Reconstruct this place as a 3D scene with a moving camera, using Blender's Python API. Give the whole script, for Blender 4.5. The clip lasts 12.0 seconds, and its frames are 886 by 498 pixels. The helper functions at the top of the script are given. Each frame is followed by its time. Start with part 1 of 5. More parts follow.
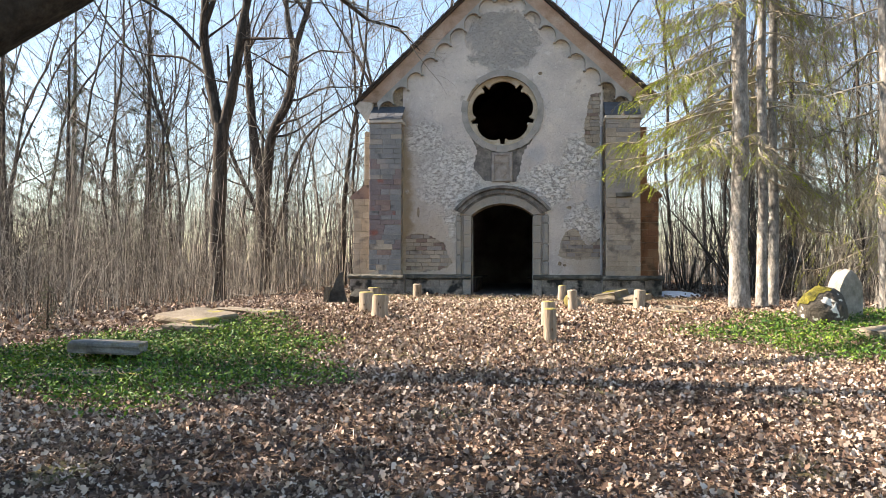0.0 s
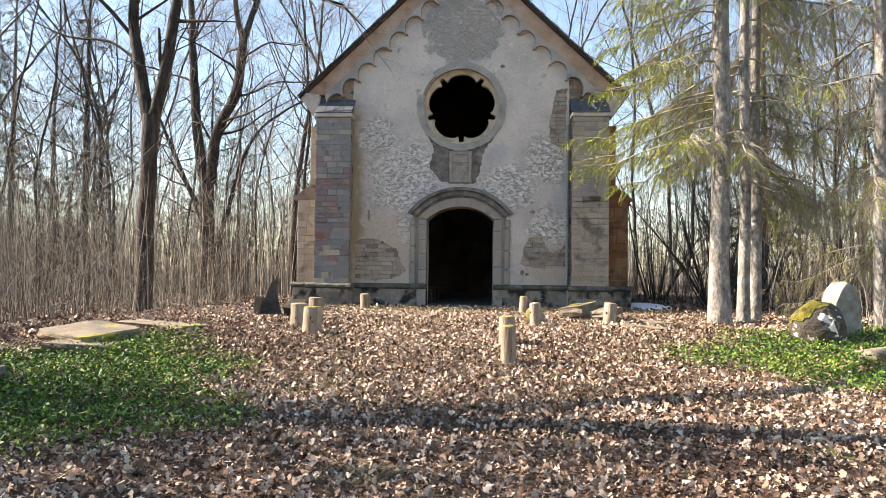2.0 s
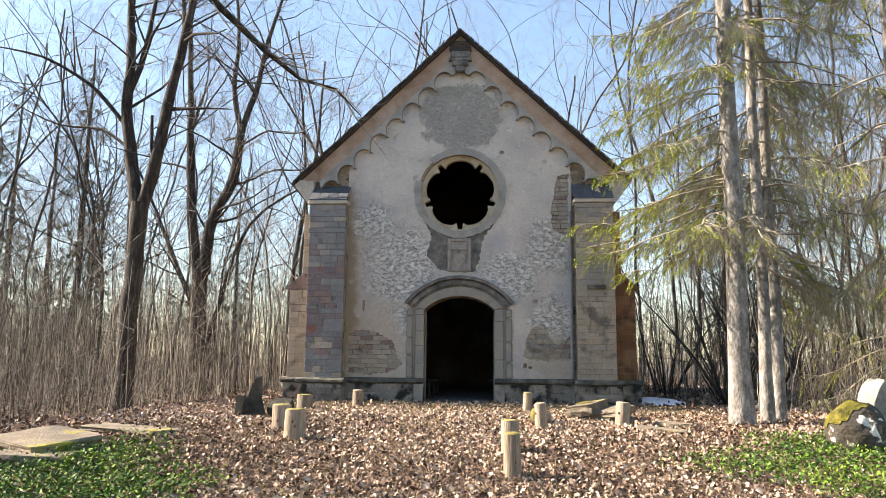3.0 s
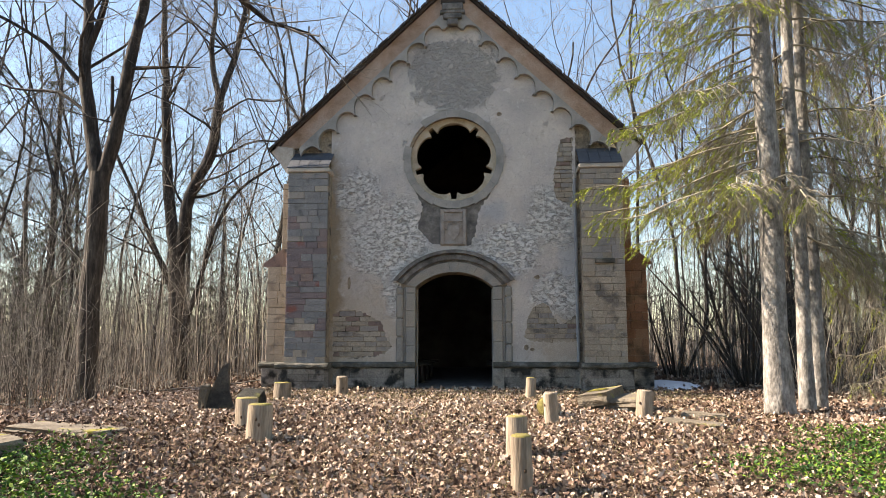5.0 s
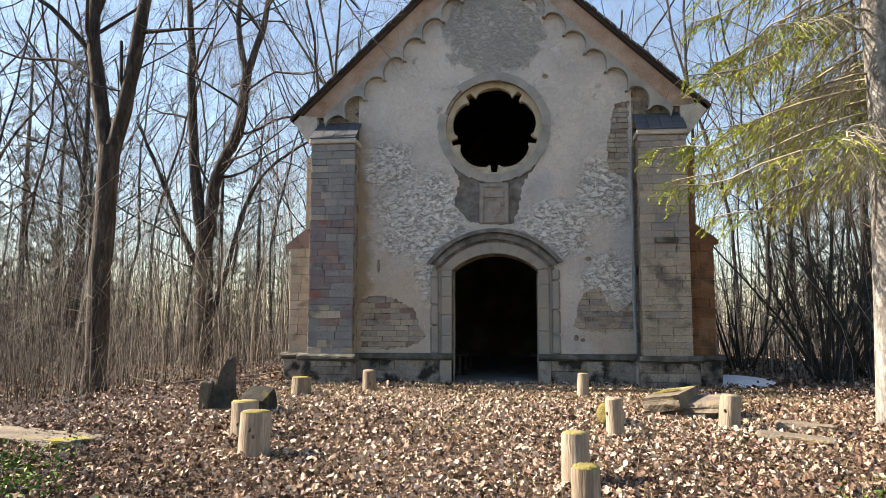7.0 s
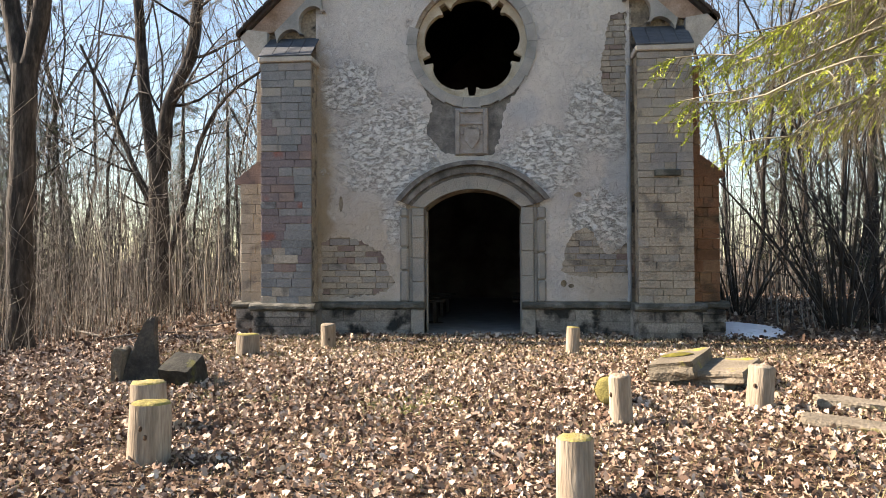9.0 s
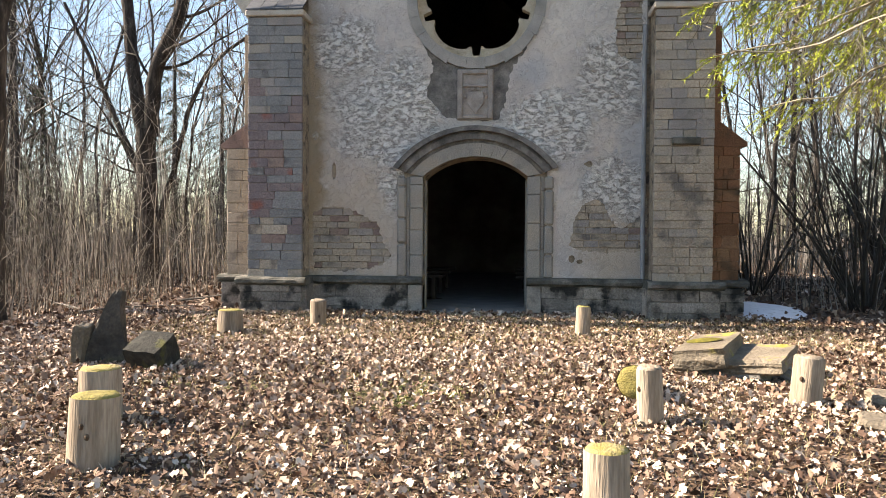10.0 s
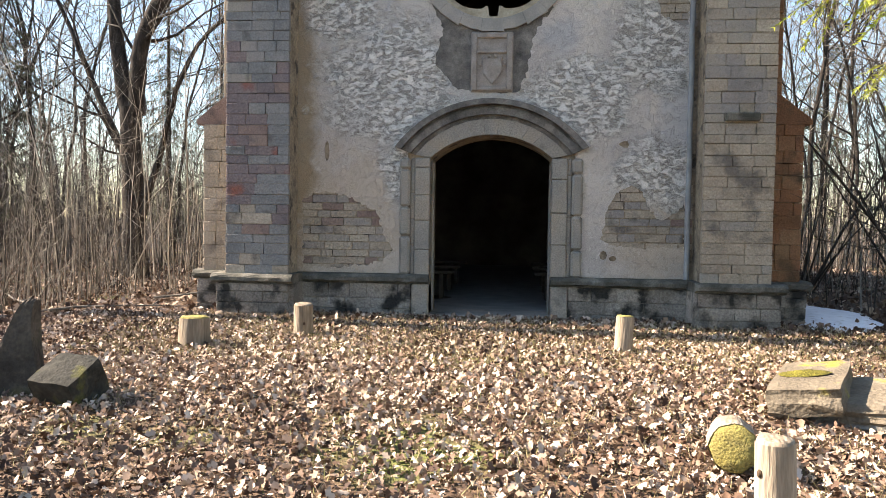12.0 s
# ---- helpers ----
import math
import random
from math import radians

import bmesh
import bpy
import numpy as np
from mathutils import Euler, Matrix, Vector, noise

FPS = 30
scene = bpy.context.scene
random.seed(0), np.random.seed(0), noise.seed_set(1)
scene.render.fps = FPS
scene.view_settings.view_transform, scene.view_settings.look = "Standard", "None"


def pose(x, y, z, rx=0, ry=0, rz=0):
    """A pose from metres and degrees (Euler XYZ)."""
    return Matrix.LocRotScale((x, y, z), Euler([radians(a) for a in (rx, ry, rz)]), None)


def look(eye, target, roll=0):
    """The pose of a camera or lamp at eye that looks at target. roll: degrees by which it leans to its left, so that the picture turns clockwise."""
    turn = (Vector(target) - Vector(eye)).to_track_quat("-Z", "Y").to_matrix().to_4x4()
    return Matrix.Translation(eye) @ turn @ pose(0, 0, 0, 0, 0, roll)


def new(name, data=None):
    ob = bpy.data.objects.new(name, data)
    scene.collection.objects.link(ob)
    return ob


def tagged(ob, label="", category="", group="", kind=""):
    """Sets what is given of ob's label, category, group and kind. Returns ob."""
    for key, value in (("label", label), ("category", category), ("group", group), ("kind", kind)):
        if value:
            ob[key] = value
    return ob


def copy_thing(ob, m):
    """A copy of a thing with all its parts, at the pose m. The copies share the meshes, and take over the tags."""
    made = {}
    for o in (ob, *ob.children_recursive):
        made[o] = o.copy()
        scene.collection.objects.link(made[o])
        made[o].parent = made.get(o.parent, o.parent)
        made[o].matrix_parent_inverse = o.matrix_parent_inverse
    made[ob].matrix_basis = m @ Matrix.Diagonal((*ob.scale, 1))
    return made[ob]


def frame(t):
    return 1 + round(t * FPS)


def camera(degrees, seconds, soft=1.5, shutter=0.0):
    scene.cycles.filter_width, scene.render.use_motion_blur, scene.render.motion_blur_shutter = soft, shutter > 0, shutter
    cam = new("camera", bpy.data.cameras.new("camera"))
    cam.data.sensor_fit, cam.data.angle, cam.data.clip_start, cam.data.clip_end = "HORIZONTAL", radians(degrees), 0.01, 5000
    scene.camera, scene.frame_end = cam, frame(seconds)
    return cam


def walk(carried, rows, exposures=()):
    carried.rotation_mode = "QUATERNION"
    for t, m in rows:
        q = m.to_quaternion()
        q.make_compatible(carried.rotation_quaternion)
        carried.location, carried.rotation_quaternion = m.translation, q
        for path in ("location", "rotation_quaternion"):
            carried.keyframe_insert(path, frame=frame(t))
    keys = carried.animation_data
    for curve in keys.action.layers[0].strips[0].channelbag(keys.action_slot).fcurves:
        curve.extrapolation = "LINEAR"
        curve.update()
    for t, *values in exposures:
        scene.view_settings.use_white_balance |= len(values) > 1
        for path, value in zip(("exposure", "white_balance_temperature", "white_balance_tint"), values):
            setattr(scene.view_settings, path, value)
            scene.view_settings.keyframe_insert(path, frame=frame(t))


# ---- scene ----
cam = camera(62.4, 12.0, soft=0.6)
PATH = [
    (0, (0.598, 0.884, 1.49), (0.364, 2.87, 1.529), 0.2),
    (0.5, (0.627, 1.227, 1.475), (0.323, 3.203, 1.516), 0.5),
    (1, (0.639, 1.573, 1.488), (0.229, 3.53, 1.526), 0.5),
    (1.5, (0.623, 2.033, 1.505), (0.383, 4.018, 1.561), 0.5),
    (2, (0.695, 2.475, 1.489), (0.558, 4.47, 1.551), 0.7),
    (2.5, (0.704, 2.848, 1.53), (0.571, 4.839, 1.663), 0.4),
    (2.7, (0.714, 3.01, 1.569), (0.571, 4.986, 1.843), 0.4),
    (4.3, (0.644, 4.21, 1.651), (0.53, 6.18, 1.979), 1.0),
    (4.5, (0.644, 4.355, 1.65), (0.537, 6.33, 1.943), 0.8),
    (5, (0.632, 4.743, 1.65), (0.507, 6.723, 1.896), -0.1),
    (5.5, (0.613, 5.156, 1.618), (0.469, 7.144, 1.788), -0.3),
    (6, (0.602, 5.55, 1.685), (0.404, 7.54, 1.742), -0.1),
    (6.5, (0.634, 5.907, 1.74), (0.418, 7.876, 2.015), -0.5),
    (7, (0.565, 6.295, 1.71), (0.328, 8.27, 1.918), 0.1),
    (7.2, (0.553, 6.457, 1.732), (0.313, 8.434, 1.921), 0.1),
    (8.8, (0.55, 7.746, 1.877), (0.345, 9.733, 1.976), -0.7),
    (9, (0.547, 7.885, 1.888), (0.359, 9.876, 1.917), -0.3),
    (9.5, (0.534, 8.293, 1.901), (0.344, 10.283, 1.912), -0.1),
    (10, (0.449, 8.661, 1.862), (0.266, 10.652, 1.82), 0.4),
    (10.5, (0.404, 9.079, 1.893), (0.225, 11.071, 1.849), 1.0),
    (11, (0.394, 9.505, 1.895), (0.212, 11.496, 1.844), 1.2),
    (11.5, (0.344, 9.884, 1.887), (0.144, 11.872, 1.814), 0.8),
    (12, (0.267, 10.243, 1.902), (0.065, 12.231, 1.827), 0.8),
]
walk(cam, [(t, look(eye, target, roll)) for t, eye, target, roll in PATH], [(t, e, 7050, 17) for t, e in ((0, 2.18), (2.5, 2.15), (4.5, 1.9), (5.0, 1.88), (5.5, 1.98), (6.0, 2.06), (6.5, 1.81), (7.0, 1.86), (9.0, 2.02), (12, 2.27))])

# ---- world, sun, exposure ----
SUN_EL, SUN_BACK = 34.0, 4.0
world = bpy.data.worlds.new("sky")
scene.world = world
world.use_nodes = True
wn = world.node_tree
sky = wn.nodes.new("ShaderNodeTexSky")
sky.sky_type, sky.sun_disc = "NISHITA", False
sky.sun_elevation, sky.sun_rotation = radians(SUN_EL), radians(270 + SUN_BACK)
sky.air_density, sky.dust_density, sky.ozone_density = 1.15, 0.6, 0.25
wn.nodes["Background"].inputs["Strength"].default_value = 0.075
clear = wn.nodes.new("ShaderNodeVectorMath")
clear.operation = "MULTIPLY"
clear.inputs[1].default_value = (0.87, 1.0, 1.07)
wn.links.new(sky.outputs["Color"], clear.inputs[0])
wn.links.new(clear.outputs["Vector"], wn.nodes["Background"].inputs["Color"])
sun_data = bpy.data.lights.new("sun", "SUN")
sun_data.energy, sun_data.angle, sun_data.color = 5.0, radians(0.55), (1.0, 0.9, 0.75)
sun = new("sun", sun_data)
_e, _a = radians(SUN_EL), radians(SUN_BACK)
sun_way = Vector((-math.cos(_e) * math.cos(_a), math.cos(_e) * math.sin(_a), math.sin(_e)))
sun.matrix_basis = look(sun_way * 60, (0, 0, 0))

# ---- materials ----


def mat(name, cols, scale=4.0, rough=0.9, bump=0.3, bscale=40.0, island=0.0, objvar=0.0, second=None, stretch=(1, 1, 1), fine=0.0, spec=0.3, placed=False):
    """A procedural surface: a ramp of colours over large noise, a second stain colour, fine value grain, relief."""
    m = bpy.data.materials.new(name)
    m.use_nodes = True
    nt = m.node_tree
    nd, ln = nt.nodes, nt.links
    b = nd["Principled BSDF"]
    b.inputs["Roughness"].default_value = rough
    b.inputs["Specular IOR Level"].default_value = spec
    tc = nd.new("ShaderNodeTexCoord")
    mp = nd.new("ShaderNodeMapping")
    mp.inputs["Scale"].default_value = stretch
    if placed:
        gp = nd.new("ShaderNodeNewGeometry")
        ln.new(gp.outputs["Position"], mp.inputs["Vector"])
    else:
        ln.new(tc.outputs["Object"], mp.inputs["Vector"])
    n1 = nd.new("ShaderNodeTexNoise")
    n1.inputs["Scale"].default_value, n1.inputs["Detail"].default_value, n1.inputs["Roughness"].default_value = scale, 8.0, 0.62
    ln.new(mp.outputs["Vector"], n1.inputs["Vector"])
    val = n1.outputs["Fac"]
    geo = nd.new("ShaderNodeNewGeometry")
    oi = nd.new("ShaderNodeObjectInfo")
    for src, amount in ((geo.outputs["Random Per Island"], island), (oi.outputs["Random"], objvar)):
        if amount:
            mx = nd.new("ShaderNodeMath")
            mx.operation = "MULTIPLY_ADD"
            sb = nd.new("ShaderNodeMath")
            sb.operation = "SUBTRACT"
            ln.new(src, sb.inputs[0])
            sb.inputs[1].default_value = 0.5
            ln.new(sb.outputs[0], mx.inputs[0])
            mx.inputs[1].default_value = amount
            ln.new(val, mx.inputs[2])
            val = mx.outputs[0]
    ramp = nd.new("ShaderNodeValToRGB")
    el = ramp.color_ramp.elements
    lo, hi = (0.3, 0.7) if not (island or objvar) else (0.1, 0.9)
    for i, c in enumerate(cols):
        p = lo + (hi - lo) * i / max(1, len(cols) - 1)
        e = el[i] if i < 2 else el.new(p)
        e.position, e.color = p, (*c, 1)
    ln.new(val, ramp.inputs["Fac"])
    col = ramp.outputs["Color"]
    if second:
        c2, s2, lo2, hi2 = second
        n2 = nd.new("ShaderNodeTexNoise")
        n2.inputs["Scale"].default_value, n2.inputs["Detail"].default_value = s2, 6.0
        ln.new(mp.outputs["Vector"], n2.inputs["Vector"])
        r2 = nd.new("ShaderNodeMapRange")
        r2.inputs["From Min"].default_value, r2.inputs["From Max"].default_value = lo2, hi2
        ln.new(n2.outputs["Fac"], r2.inputs["Value"])
        mi = nd.new("ShaderNodeMix")
        mi.data_type = "RGBA"
        ln.new(r2.outputs["Result"], mi.inputs["Factor"])
        ln.new(col, mi.inputs[6])
        mi.inputs[7].default_value = (*c2, 1)
        col = mi.outputs[2]
    if fine:
        n3 = nd.new("ShaderNodeTexNoise")
        n3.inputs["Scale"].default_value, n3.inputs["Detail"].default_value = bscale * 1.5, 3.0
        ln.new(mp.outputs["Vector"], n3.inputs["Vector"])
        r3 = nd.new("ShaderNodeMapRange")
        r3.inputs["From Min"].default_value, r3.inputs["From Max"].default_value = 0.3, 0.7
        r3.inputs["To Min"].default_value, r3.inputs["To Max"].default_value = 1 - fine, 1 + fine
        ln.new(n3.outputs["Fac"], r3.inputs["Value"])
        vm = nd.new("ShaderNodeVectorMath")
        vm.operation = "SCALE"
        ln.new(col, vm.inputs[0])
        ln.new(r3.outputs["Result"], vm.inputs["Scale"])
        col = vm.outputs["Vector"]
    ln.new(col, b.inputs["Base Color"])
    if bump:
        nb = nd.new("ShaderNodeTexNoise")
        nb.inputs["Scale"].default_value, nb.inputs["Detail"].default_value = bscale, 5.0
        ln.new(mp.outputs["Vector"], nb.inputs["Vector"])
        bp = nd.new("ShaderNodeBump")
        bp.inputs["Strength"].default_value, bp.inputs["Distance"].default_value = bump, 0.02
        ln.new(nb.outputs["Fac"], bp.inputs["Height"])
        ln.new(bp.outputs["Normal"], b.inputs["Normal"])
    return m


def plaster_material():
    """Grey lime plaster in several coats: a mottled skin, flaking fields over roughcast, damp and rust stains."""
    m = bpy.data.materials.new("lime_plaster")
    m.use_nodes = True
    nd, ln = m.node_tree.nodes, m.node_tree.links
    b = nd["Principled BSDF"]
    b.inputs["Roughness"].default_value, b.inputs["Specular IOR Level"].default_value = 0.95, 0.2
    tc = nd.new("ShaderNodeTexCoord")

    def grain(scale, detail=6.0, rough=0.6, stretch=(1, 1, 1), turn=0.0, bend=0.0):
        mp = nd.new("ShaderNodeMapping")
        mp.inputs["Scale"].default_value, mp.inputs["Rotation"].default_value = stretch, (0, turn, 0)
        ln.new(tc.outputs["Object"], mp.inputs["Vector"])
        n = nd.new("ShaderNodeTexNoise")
        for key, value in (("Scale", scale), ("Detail", detail), ("Roughness", rough), ("Distortion", bend)):
            n.inputs[key].default_value = value
        ln.new(mp.outputs["Vector"], n.inputs["Vector"])
        return n.outputs["Fac"]

    def spread(value, lo, hi, to0=0.0, to1=1.0):
        r = nd.new("ShaderNodeMapRange")
        for key, v in (("From Min", lo), ("From Max", hi), ("To Min", to0), ("To Max", to1)):
            r.inputs[key].default_value = v
        ln.new(value, r.inputs["Value"])
        return r.outputs["Result"]

    def sums(op, a, c):
        n = nd.new("ShaderNodeMath")
        n.operation = op
        for k, v in enumerate((a, c)):
            if isinstance(v, float):
                n.inputs[k].default_value = v
            else:
                ln.new(v, n.inputs[k])
        return n.outputs[0]

    def over(fac, below, colour):
        n = nd.new("ShaderNodeMix")
        n.data_type = "RGBA"
        ln.new(fac, n.inputs["Factor"])
        ln.new(below, n.inputs[6])
        if isinstance(colour, tuple):
            n.inputs[7].default_value = (*colour, 1)
        else:
            ln.new(colour, n.inputs[7])
        return n.outputs[2]

    def field(cx, cz, sx, sz):
        """1 in the middle of an upright oval, 0 at its rim."""
        mp = nd.new("ShaderNodeMapping")
        mp.inputs["Location"].default_value, mp.inputs["Scale"].default_value = (-cx / sx, 0, -cz / sz), (1 / sx, 0, 1 / sz)
        ln.new(tc.outputs["Object"], mp.inputs["Vector"])
        g = nd.new("ShaderNodeTexGradient")
        g.gradient_type = "SPHERICAL"
        ln.new(mp.outputs["Vector"], g.inputs["Vector"])
        return g.outputs["Fac"]

    def fields(ovals, torn, lo, hi):
        total = None
        for o in ovals:
            f = field(*o)
            total = f if total is None else sums("MAXIMUM", total, f)
        return spread(sums("ADD", total, sums("MULTIPLY", sums("SUBTRACT", torn, 0.5), 1.5)), lo, hi)

    broad, torn, small = grain(1.1, 8.0, 0.62), grain(2.3, 11.0, 0.68, bend=0.4), grain(9.0, 10.0, 0.72, bend=0.5)
    ramp = nd.new("ShaderNodeValToRGB")
    el = ramp.color_ramp.elements
    el[0].position, el[0].color = 0.32, (0.4, 0.375, 0.36, 1)
    el[1].position, el[1].color = 0.68, (0.62, 0.57, 0.51, 1)
    e = el.new(0.5)
    e.color = (0.52, 0.482, 0.445, 1)
    ln.new(broad, ramp.inputs["Fac"])
    col = ramp.outputs["Color"]
    # flakes of a paler and of a darker coat
    col = over(spread(small, 0.55, 0.62, 0.0, 0.6), col, (0.64, 0.62, 0.59))
    col = over(spread(small, 0.43, 0.36, 0.0, 0.55), col, (0.28, 0.262, 0.24))
    # warm damp ground at the foot, rust beside the corner, bluish wash, soot above the window
    col = over(sums("MULTIPLY", fields([(-1.9, 1.9, 1.5, 1.7), (2.2, 1.6, 0.9, 0.9)], torn, 0.15, 0.6), 0.62), col, (0.42, 0.345, 0.265))
    col = over(sums("MULTIPLY", fields([(-2.62, 3.2, 0.42, 3.2)], torn, 0.1, 0.55), 0.75), col, (0.25, 0.185, 0.105))
    col = over(sums("MULTIPLY", fields([(1.25, 3.75, 0.5, 0.35), (2.35, 3.1, 0.35, 1.3), (0.9, 4.3, 0.4, 0.4)], torn, 0.2, 0.6), 0.55), col, (0.36, 0.38, 0.41))
    soot = fields([(0.0, 7.3, 1.25, 1.05)], torn, 0.18, 0.3)
    col = over(sums("MULTIPLY", soot, 0.7), col, (0.33, 0.32, 0.3))
    # torn roughcast with remains of white skin on its high spots
    bare = fields([(-1.3, 3.75, 1.35, 1.15), (1.1, 3.5, 1.0, 0.75), (2.0, 4.2, 0.7, 0.9), (2.1, 2.6, 0.8, 0.6), (-1.0, 2.6, 0.6, 0.9), (-2.0, 4.7, 0.7, 0.7), (0.9, 2.2, 0.4, 1.2)], torn, 0.16, 0.42)
    rough = grain(13.0, 12.0, 0.74, (0.75, 1.0, 1.3), 0.5, 0.7)
    high = spread(rough, 0.41, 0.52)
    col = over(sums("MULTIPLY", bare, sums("SUBTRACT", 1.0, high)), col, (0.36, 0.335, 0.3))
    col = over(sums("MULTIPLY", bare, sums("MULTIPLY", high, 0.85)), col, (0.74, 0.72, 0.685))
    # fine grit
    grit = nd.new("ShaderNodeVectorMath")
    grit.operation = "SCALE"
    ln.new(col, grit.inputs[0])
    ln.new(spread(grain(70.0, 4.0), 0.3, 0.7, 0.8, 1.2), grit.inputs["Scale"])
    ln.new(grit.outputs["Vector"], b.inputs["Base Color"])
    height = sums("ADD", sums("MULTIPLY", high, sums("ADD", sums("MULTIPLY", bare, 0.9), sums("MULTIPLY", soot, 0.7))), sums("MULTIPLY", spread(small, 0.5, 0.6), 0.25))
    b1, b2 = nd.new("ShaderNodeBump"), nd.new("ShaderNodeBump")
    b1.inputs["Strength"].default_value, b1.inputs["Distance"].default_value = 0.9, 0.025
    b2.inputs["Strength"].default_value, b2.inputs["Distance"].default_value = 0.6, 0.012
    ln.new(height, b1.inputs["Height"])
    ln.new(grain(60.0, 5.0), b2.inputs["Height"])
    ln.new(b1.outputs["Normal"], b2.inputs["Normal"])
    ln.new(b2.outputs["Normal"], b.inputs["Normal"])
    return m


PLASTER = plaster_material()
CORE = mat("rubble_masonry", [(0.12, 0.1, 0.08), (0.27, 0.22, 0.16), (0.36, 0.3, 0.22)], 3.0, 0.95, 1.0, 18.0, second=((0.07, 0.06, 0.05), 5.0, 0.56, 0.66), fine=0.25)
STONE = mat("weathered_ashlar", [(0.17, 0.165, 0.165), (0.27, 0.25, 0.235), (0.33, 0.298, 0.25), (0.29, 0.24, 0.2)], 1.9, 0.92, 0.9, 38.0, objvar=0.32, second=((0.1, 0.095, 0.085), 3.5, 0.57, 0.72), fine=0.13, placed=True)
STONE_RED = mat("reddish_ashlar", [(0.15, 0.11, 0.105), (0.23, 0.165, 0.145), (0.31, 0.255, 0.21)], 1.9, 0.92, 0.9, 38.0, objvar=0.35, second=((0.09, 0.08, 0.075), 3.5, 0.55, 0.7), fine=0.13, placed=True)
STONE_DAMP = mat("damp_brown_ashlar", [(0.1, 0.055, 0.03), (0.22, 0.11, 0.06), (0.26, 0.17, 0.1)], 1.7, 0.9, 0.8, 38.0, objvar=0.3, second=((0.05, 0.045, 0.03), 2.5, 0.52, 0.68), fine=0.25, placed=True)
PLINTH = mat("dark_plinth_stone", [(0.07, 0.066, 0.058), (0.23, 0.208, 0.182), (0.43, 0.395, 0.345)], 2.2, 0.93, 0.9, 30.0, objvar=0.25, second=((0.03, 0.03, 0.027), 3.0, 0.49, 0.6), fine=0.3, placed=True)
LEDGE = mat("mossy_ledge_stone", [(0.035, 0.037, 0.03), (0.09, 0.088, 0.075), (0.2, 0.19, 0.165)], 4.0, 0.93, 0.6, 40.0, fine=0.2)
DRESSED = mat("dressed_sandstone", [(0.17, 0.175, 0.175), (0.28, 0.26, 0.23), (0.34, 0.28, 0.21)], 2.4, 0.9, 0.6, 40.0, objvar=0.15, second=((0.1, 0.095, 0.085), 3.2, 0.56, 0.72), fine=0.22, placed=True)
HOOD = mat("dark_moulding_stone", [(0.06, 0.06, 0.057), (0.14, 0.132, 0.122), (0.25, 0.235, 0.215)], 5.0, 0.93, 0.5, 40.0, fine=0.2)
FRIEZE = mat("grey_frieze_plaster", [(0.2, 0.2, 0.185), (0.29, 0.28, 0.26), (0.38, 0.35, 0.315)], 2.5, 0.95, 0.35, 40.0, fine=0.1)
VERGE = mat("pinkish_verge_render", [(0.26, 0.17, 0.11), (0.4, 0.28, 0.21), (0.46, 0.37, 0.3)], 2.0, 0.95, 0.5, 25.0, fine=0.14)
TRACERY = mat("warm_tracery_stone", [(0.3, 0.25, 0.17), (0.45, 0.38, 0.28), (0.5, 0.45, 0.36)], 5.0, 0.9, 0.3, 50.0, fine=0.12)
CREST = mat("carved_panel_stone", [(0.2, 0.18, 0.165), (0.28, 0.25, 0.225), (0.33, 0.31, 0.29)], 6.0, 0.93, 0.4, 40.0, fine=0.14)
ROOF = mat("dark_roof_tile", [(0.02, 0.018, 0.016), (0.045, 0.036, 0.03), (0.09, 0.065, 0.05)], 6.0, 0.85, 0.3, 30.0, objvar=0.3, fine=0.15)
SLATE = mat("blue_grey_slate", [(0.035, 0.04, 0.05), (0.07, 0.078, 0.09), (0.1, 0.1, 0.1)], 6.0, 0.7, 0.3, 30.0, island=0.3)
STRIP = mat("bluish_strip_plaster", [(0.2, 0.21, 0.22), (0.33, 0.34, 0.345)], 6.0, 0.9, 0.4, 40.0)
PALE = mat("pale_ledge_stone", [(0.35, 0.31, 0.26), (0.5, 0.46, 0.4)], 6.0, 0.9, 0.3, 40.0, fine=0.12)
INNER = mat("old_inner_plaster", [(0.08, 0.056, 0.04), (0.17, 0.13, 0.1), (0.24, 0.2, 0.16)], 1.4, 0.95, 0.4, 20.0)
FLOORM = mat("dusty_stone_floor", [(0.18, 0.18, 0.17), (0.3, 0.29, 0.27)], 3.0, 0.9, 0.3, 30.0, fine=0.1)
WOODD = mat("dark_old_wood", [(0.03, 0.024, 0.018), (0.08, 0.06, 0.045)], 5.0, 0.8, 0.3, 30.0, stretch=(1, 1, 6))
LOG = mat("weathered_log_wood", [(0.08, 0.06, 0.042), (0.24, 0.195, 0.145), (0.42, 0.37, 0.3)], 9.0, 0.88, 0.6, 50.0, stretch=(1, 1, 0.12), objvar=0.15, fine=0.2)
LOGTOP = mat("mossy_log_end", [(0.12, 0.105, 0.045), (0.24, 0.205, 0.06), (0.3, 0.245, 0.15)], 14.0, 0.95, 0.6, 80.0, objvar=0.3, fine=0.25)
# bark of the leaning tree, with the shade on it put into the colour
BARKDARK = mat("shade_dark_bark", [(0.012, 0.01, 0.008), (0.03, 0.025, 0.02), (0.07, 0.058, 0.045)], 10.0, 0.95, 1.0, 22.0, stretch=(1, 1, 0.4), fine=0.25)
KNOT = mat("dark_knot_wood", [(0.04, 0.025, 0.015), (0.1, 0.065, 0.04)], 20.0, 0.9, 0.4, 60.0)
